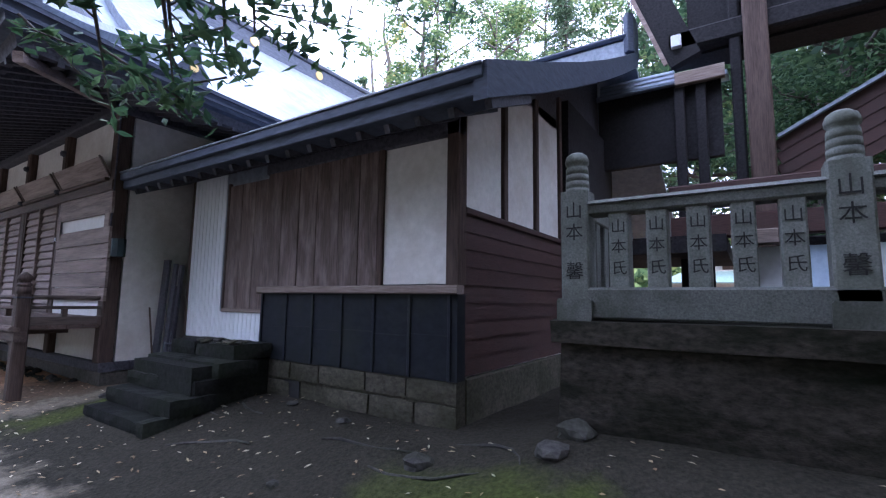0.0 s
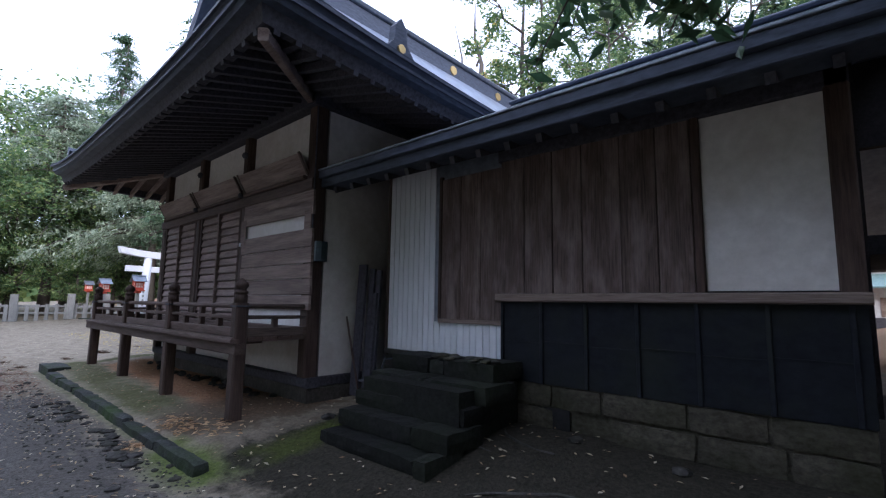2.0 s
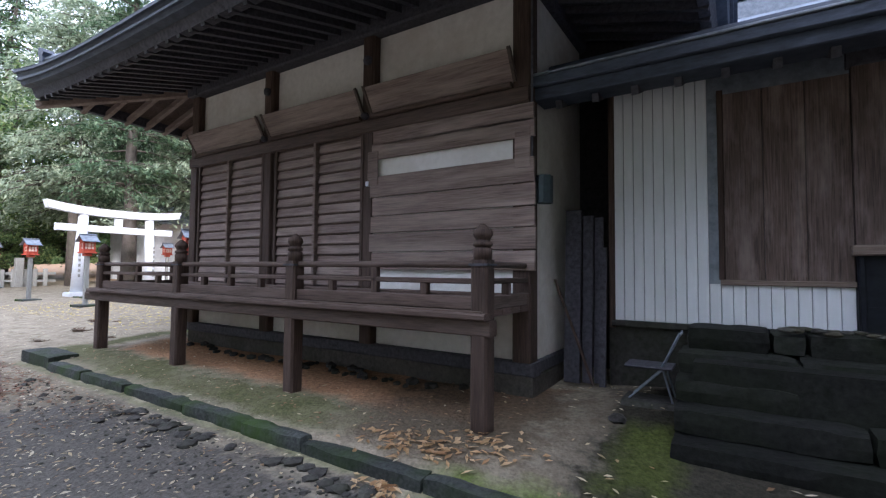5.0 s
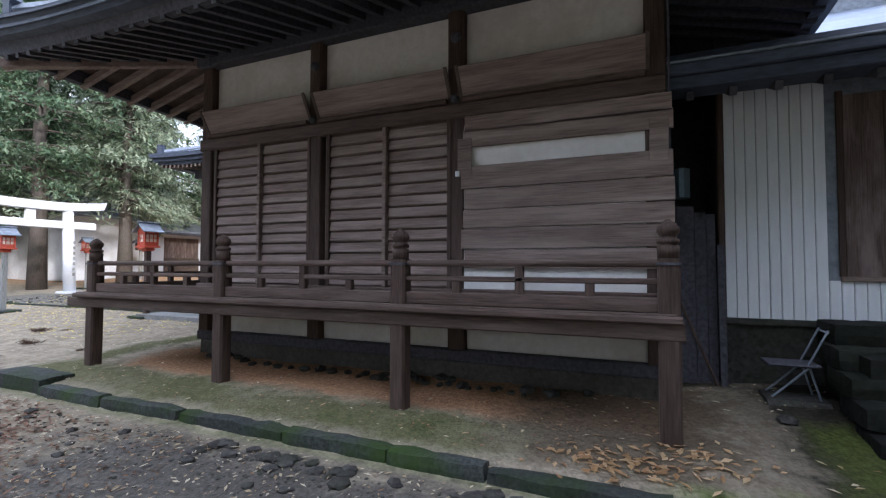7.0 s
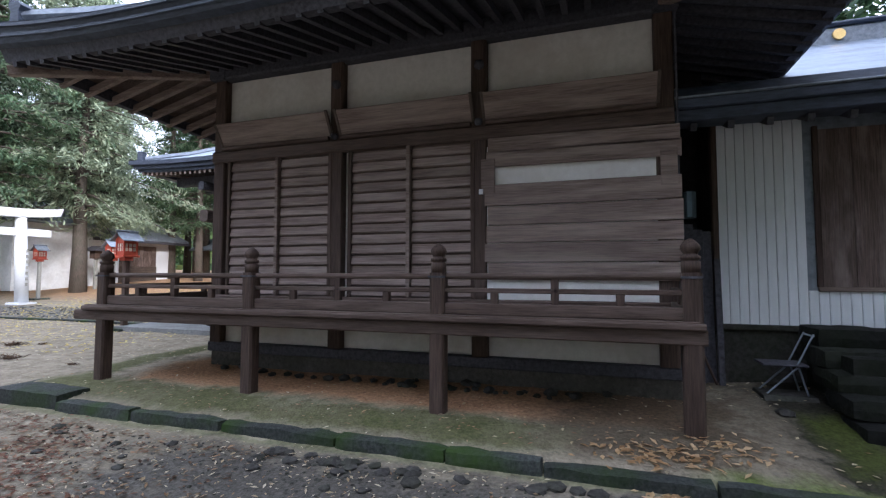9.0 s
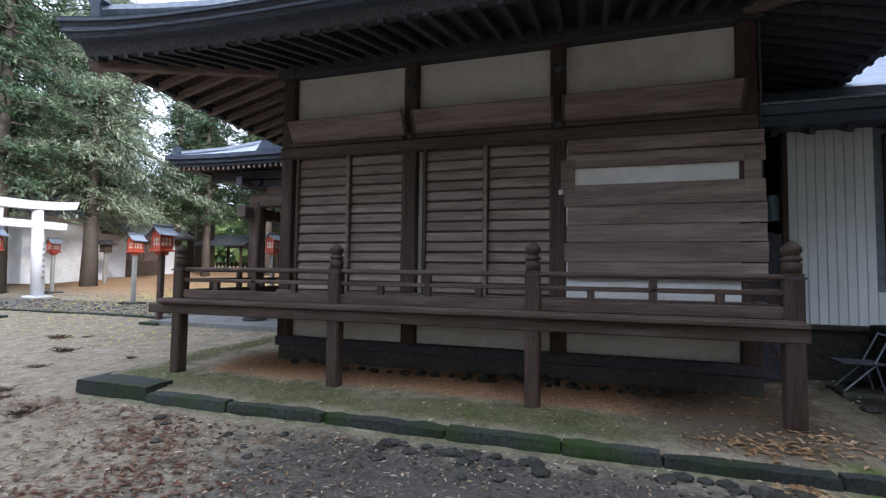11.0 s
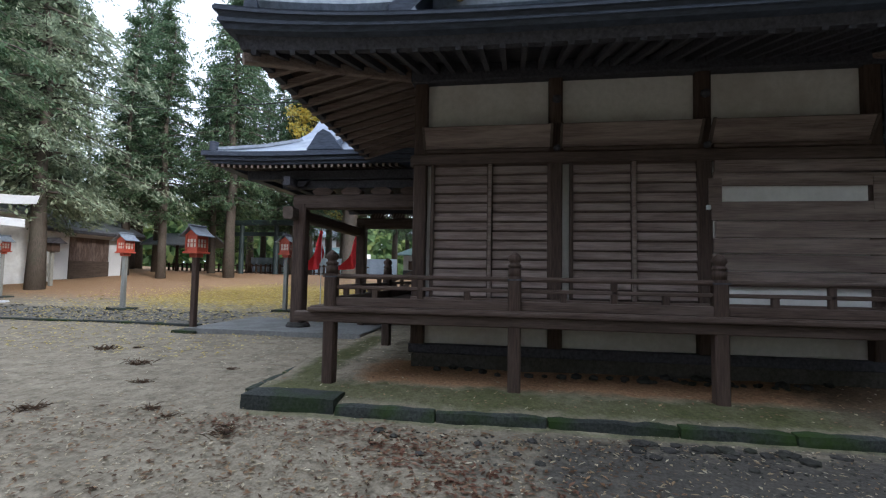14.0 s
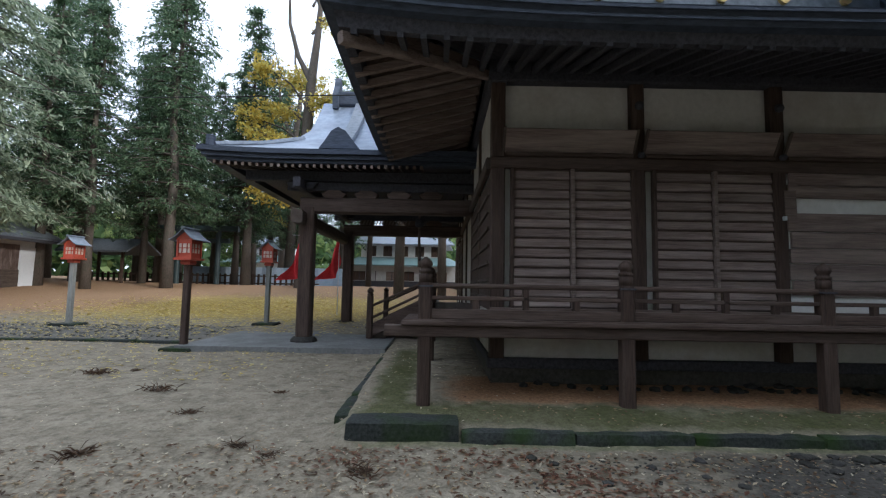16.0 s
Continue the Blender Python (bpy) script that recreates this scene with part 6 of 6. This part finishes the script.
def rock_geo(rnd, r, flat=0.6, n=1):
    bm = bmesh.new()
    bmesh.ops.create_icosphere(bm, subdivisions=n, radius=r)
    for v in bm.verts:
        v.co *= 1 + rnd.uniform(-0.22, 0.22)
        v.co.z *= flat
    g = Geo().add([tuple(v.co) for v in bm.verts], [tuple(v.index for v in f.verts) for f in bm.faces])
    bm.free()
    return g


rnd = random.Random(14)
for x, y, r in ((-2.17, 2.96, 0.12), (-1.22, 3.24, 0.13), (-3.4, 3.4, 0.07), (-3.0, 2.3, 0.05), (-1.15, 3.6, 0.16), (-4.3, 3.5, 0.07), (-6.9, 2.7, 0.08)):
    solid("rock", rock_geo(rnd, r, 0.55, 2), STONE, "rough dark stone lying by the walls", "rock", "rocks by the wall").location = (x, y, ground_z(x, y) + r * 0.1)
for k in range(13):
    x, y = -5.75 + k * 0.062 + rnd.uniform(-0.02, 0.02), 3.25 + rnd.uniform(-0.12, 0.15)
    r = rnd.uniform(0.04, 0.075)
    o = solid("flat_stone", rock_geo(rnd, r, 0.35, 2), CONCRETE if k % 3 else STONE, "small flat stone lying on the top step", "stone", "stones on the step", smooth=True)
    o.location = (x, y, 0.955 + r * 0.3)
for k in range(44):
    x = -13.2 + k * 0.2 if k < 12 else rnd.uniform(-10.9, -8.1)
    y, r = 2.74 + rnd.uniform(-0.12, 0.1), rnd.uniform(0.035, 0.08)
    solid("rubble_stone", rock_geo(rnd, r, 0.6, 1), STONE, "small dark stone lying along the hall's footing", "stone", "rubble under the veranda").location = (x, y, ground_z(x, y) + r * 0.2)
for k in range(60):
    x, y, r = rnd.uniform(-11.2, -7.3), 1.06 - abs(rnd.gauss(0, 0.12)), rnd.uniform(0.03, 0.09)
    solid("kerbside_stone", rock_geo(rnd, r, 0.38, 1), STONE, "dark angular stone lying along the kerb", "stone", "stones along the kerb").location = (x, y, ground_z(x, y) + r * 0.1)

# grit and cobbles in the drip line
grit = Geo()
for k in range(700):
    x, y = rnd.uniform(-13.6, -5.6), 0.98 - abs(rnd.gauss(0, 0.38))
    y += 0.25 * step(-8.6, -6.6, x)
    r = rnd.uniform(0.006, 0.02) * (3.2 if rnd.random() < 0.05 else 1)
    g = rock_geo(rnd, r, 0.5, 1)
    z = ground_z(x, y)
    grit.add([(p[0] + x, p[1] + y, p[2] + z + r * 0.1) for p in g.v], g.f)
solid("loose_grit", grit, STONE, "dark damp grit and cobbles along the kerb", "gravel", kind="stuff")
cob = Geo()
for k in range(700):
    x, y = rnd.uniform(-29, -19.6), rnd.uniform(6.9, 9.6)
    r = rnd.uniform(0.02, 0.045)
    g = rock_geo(rnd, r, 0.35, 1)
    z = ground_z(x, y)
    cob.add([(p[0] + x, p[1] + y, p[2] + z + r * 0.1) for p in g.v], g.f)
solid("path_cobbles", cob, STONE, "grey cobbles set in the approach path", "gravel", kind="stuff")
path_kerb = thing("path_edging", (-24, 6.7, 0.2), "low dark stone edging along the approach", "kerb", kind="structure")
for k in range(9):
    x = -29 + k * 1.05
    part("edging_stone", Geo().box((x, 6.6, ground_z(x, 6.7) - 0.1), (x + 1.03, 6.75, ground_z(x, 6.7) + 0.05), 0.015), KERB, path_kerb)


def scatter(name, rnd, n, where, size, mat, label):
    g = Geo()
    for _ in range(n):
        x, y = where(rnd)
        z = ground_z(x, y) + 0.008
        a = rnd.uniform(0, 2 * math.pi)
        l, w = size * rnd.uniform(0.6, 1.3), size * rnd.uniform(0.25, 0.5)
        d, s = Vector((math.cos(a), math.sin(a), rnd.uniform(-0.15, 0.25))) * l, Vector((-math.sin(a), math.cos(a), rnd.uniform(-0.2, 0.3))) * w
        c = Vector((x, y, z + rnd.uniform(0, 0.012)))
        g.add([c - d, c - s + Vector((0, 0, 0.25 * w)), c + d, c + s + Vector((0, 0, 0.25 * w))], [(0, 1, 2), (0, 2, 3)])
    solid(name, g, mat, label, "leaves", kind="stuff")


rnd = random.Random(40)
scatter("fallen_leaves", rnd, 6500, lambda r: (r.uniform(-24, -4), r.choice((r.uniform(-3.2, 1.1), r.uniform(-3.2, 1.1), r.uniform(3.0, 7), r.uniform(-3.2, 7)))), 0.03, LITTER, "pale and brown fallen leaves strewn over the yard")
scatter("fallen_leaves", rnd, 3000, lambda r: (r.uniform(-19.5, -11), r.uniform(-3.2, 1.05)), 0.03, BROWNLITTER, "dark brown fallen leaves on the trodden earth")
scatter("fallen_leaves", rnd, 1300, lambda r: (r.uniform(-19, -11), r.uniform(-3.0, 1.05)), 0.032, RUSTLITTER, "brown fallen leaves on the trodden earth")
scatter("fallen_leaves", rnd, 9000, lambda r: (r.uniform(-26, -9), r.uniform(-3.4, 1.1) if r.random() < 0.6 else r.uniform(1.1, 6.5) if r.random() < 0.3 else r.uniform(-3.4, 1.1)), 0.017, LITTER, "tiny pale leaf scraps strewn over the yard")
scatter("fallen_leaves", rnd, 420, lambda r: (r.uniform(-7, 1.5), r.uniform(0.5, 3.6)), 0.03, LITTER, "pale fallen leaves on the shaded earth")
scatter("ginkgo_litter", rnd, 14000, lambda r: (r.gauss(-21.5, 3.2), r.gauss(14.5, 2.6)), 0.06, YELLOWLITTER, "carpet of yellow ginkgo leaves across the yard")
scatter("ginkgo_litter", rnd, 2600, lambda r: (r.uniform(-27, -17), r.uniform(3.5, 11)), 0.045, YELLOWLITTER, "thin yellow leaves on the approach")
heaps = [(-12.95, 0.26, 0.3), (-12.75, -0.55, 0.3), (-12.45, -0.1, 0.3), (-13.2, 0.55, 0.25), (-13.8, 0.83, 0.25), (-14.9, 0.85, 0.25), (-12.1, -0.4, 0.3), (-13.0, -0.9, 0.35)]
scatter("leaf_drift", rnd, 900, lambda r: (lambda h: (r.gauss(h[0], h[2] * 1.15), r.gauss(h[1], h[2] * 0.7)))(r.choice(heaps)), 0.036, DRIFT, "drifts of reddish brown leaves in the yard")
drift = [(-8.25, 1.5, 0.2), (-7.9, 1.65, 0.22), (-7.55, 1.75, 0.2), (-8.05, 1.12, 0.1)]
scatter("leaf_drift", rnd, 230, lambda r: (lambda h: (r.gauss(h[0], h[2] * 0.9), r.gauss(h[1], h[2] * 0.6)))(r.choice(drift)), 0.045, TAN, "drift of tan leaves by the veranda post")
scatter("fallen_leaves", rnd, 420, lambda r: (r.uniform(-14.2, -7.6), r.uniform(1.5, 2.9)), 0.026, RUSTLITTER, "brown leaves strewn under the veranda")


# bare roots creeping over the earth before the annex
rnd = random.Random(61)
for k in range(6):
    x, y, a = rnd.uniform(-4.9, -1.6), rnd.uniform(2.5, 3.4), rnd.uniform(-0.4, 0.5) + (math.pi if k % 2 else 0)
    pts = []
    for j in range(6):
        pts.append((x, y, ground_z(x, y) + 0.004 + 0.012 * math.sin(j * 1.7 + k)))
        x, y, a = x + 0.2 * math.cos(a), y + 0.12 * math.sin(a), a + rnd.uniform(-0.5, 0.5)
    solid("tree_root", Geo().tube(pts, [0.008, 0.013, 0.015, 0.012, 0.009, 0.004], 6), STONE, "thin bare dark root creeping over dark earth", "root", "roots before the annex", at=pts[0])


# dead cedar sprigs lying in the yard
def sprig(seed):
    rnd = random.Random(seed)
    g = Geo()
    for _ in range(60):
        a, l = rnd.uniform(0, 2 * math.pi), rnd.uniform(0.05, 0.15)
        c = Vector((rnd.gauss(0, 0.09), rnd.gauss(0, 0.06), 0.01))
        d = Vector((math.cos(a), math.sin(a), rnd.uniform(0.1, 0.9))) * l
        g.tube([c, c + d * 0.6, c + d + Vector((0, 0, -0.03))], [0.004, 0.006, 0.001], 4, False)
    return solid("dead_sprig", g, BROWNLITTER, "tangled brown cedar sprig lying on the earth", "sprig", "dead sprigs in the yard")


spots = [(-19.33, 3.81), (-17.88, 2.93), (-16.3, 2.89), (-17.29, 0.81), (-16.05, 1.08), (-15.68, 0.88), (-14.85, 0.55), (-17.0, 2.0), (-18.9, 4.05)]
first = sprig(3)
first.location = (*spots[0], ground_z(*spots[0]))
first2 = sprig(4)
first2.location = (*spots[1], ground_z(*spots[1]))
for k, (x, y) in enumerate(spots[2:]):
    copy_thing((first, first2)[k % 2], pose(x, y, ground_z(x, y), 0, 0, 77 * k) @ Matrix.Scale((0.45, 0.8, 0.6)[k % 3], 4))
# overhead wire
solid("overhead_wire", Geo().tube([(-60, 22, 11), (-31.2, 14, 8.8), (-22, 8.5, 6.2), (-15.3, 4.6, 4.75)], [0.012] * 4, 5), INK, "thin black wire strung to the porch roof", "wire", at=(-15.3, 4.6, 4.75))
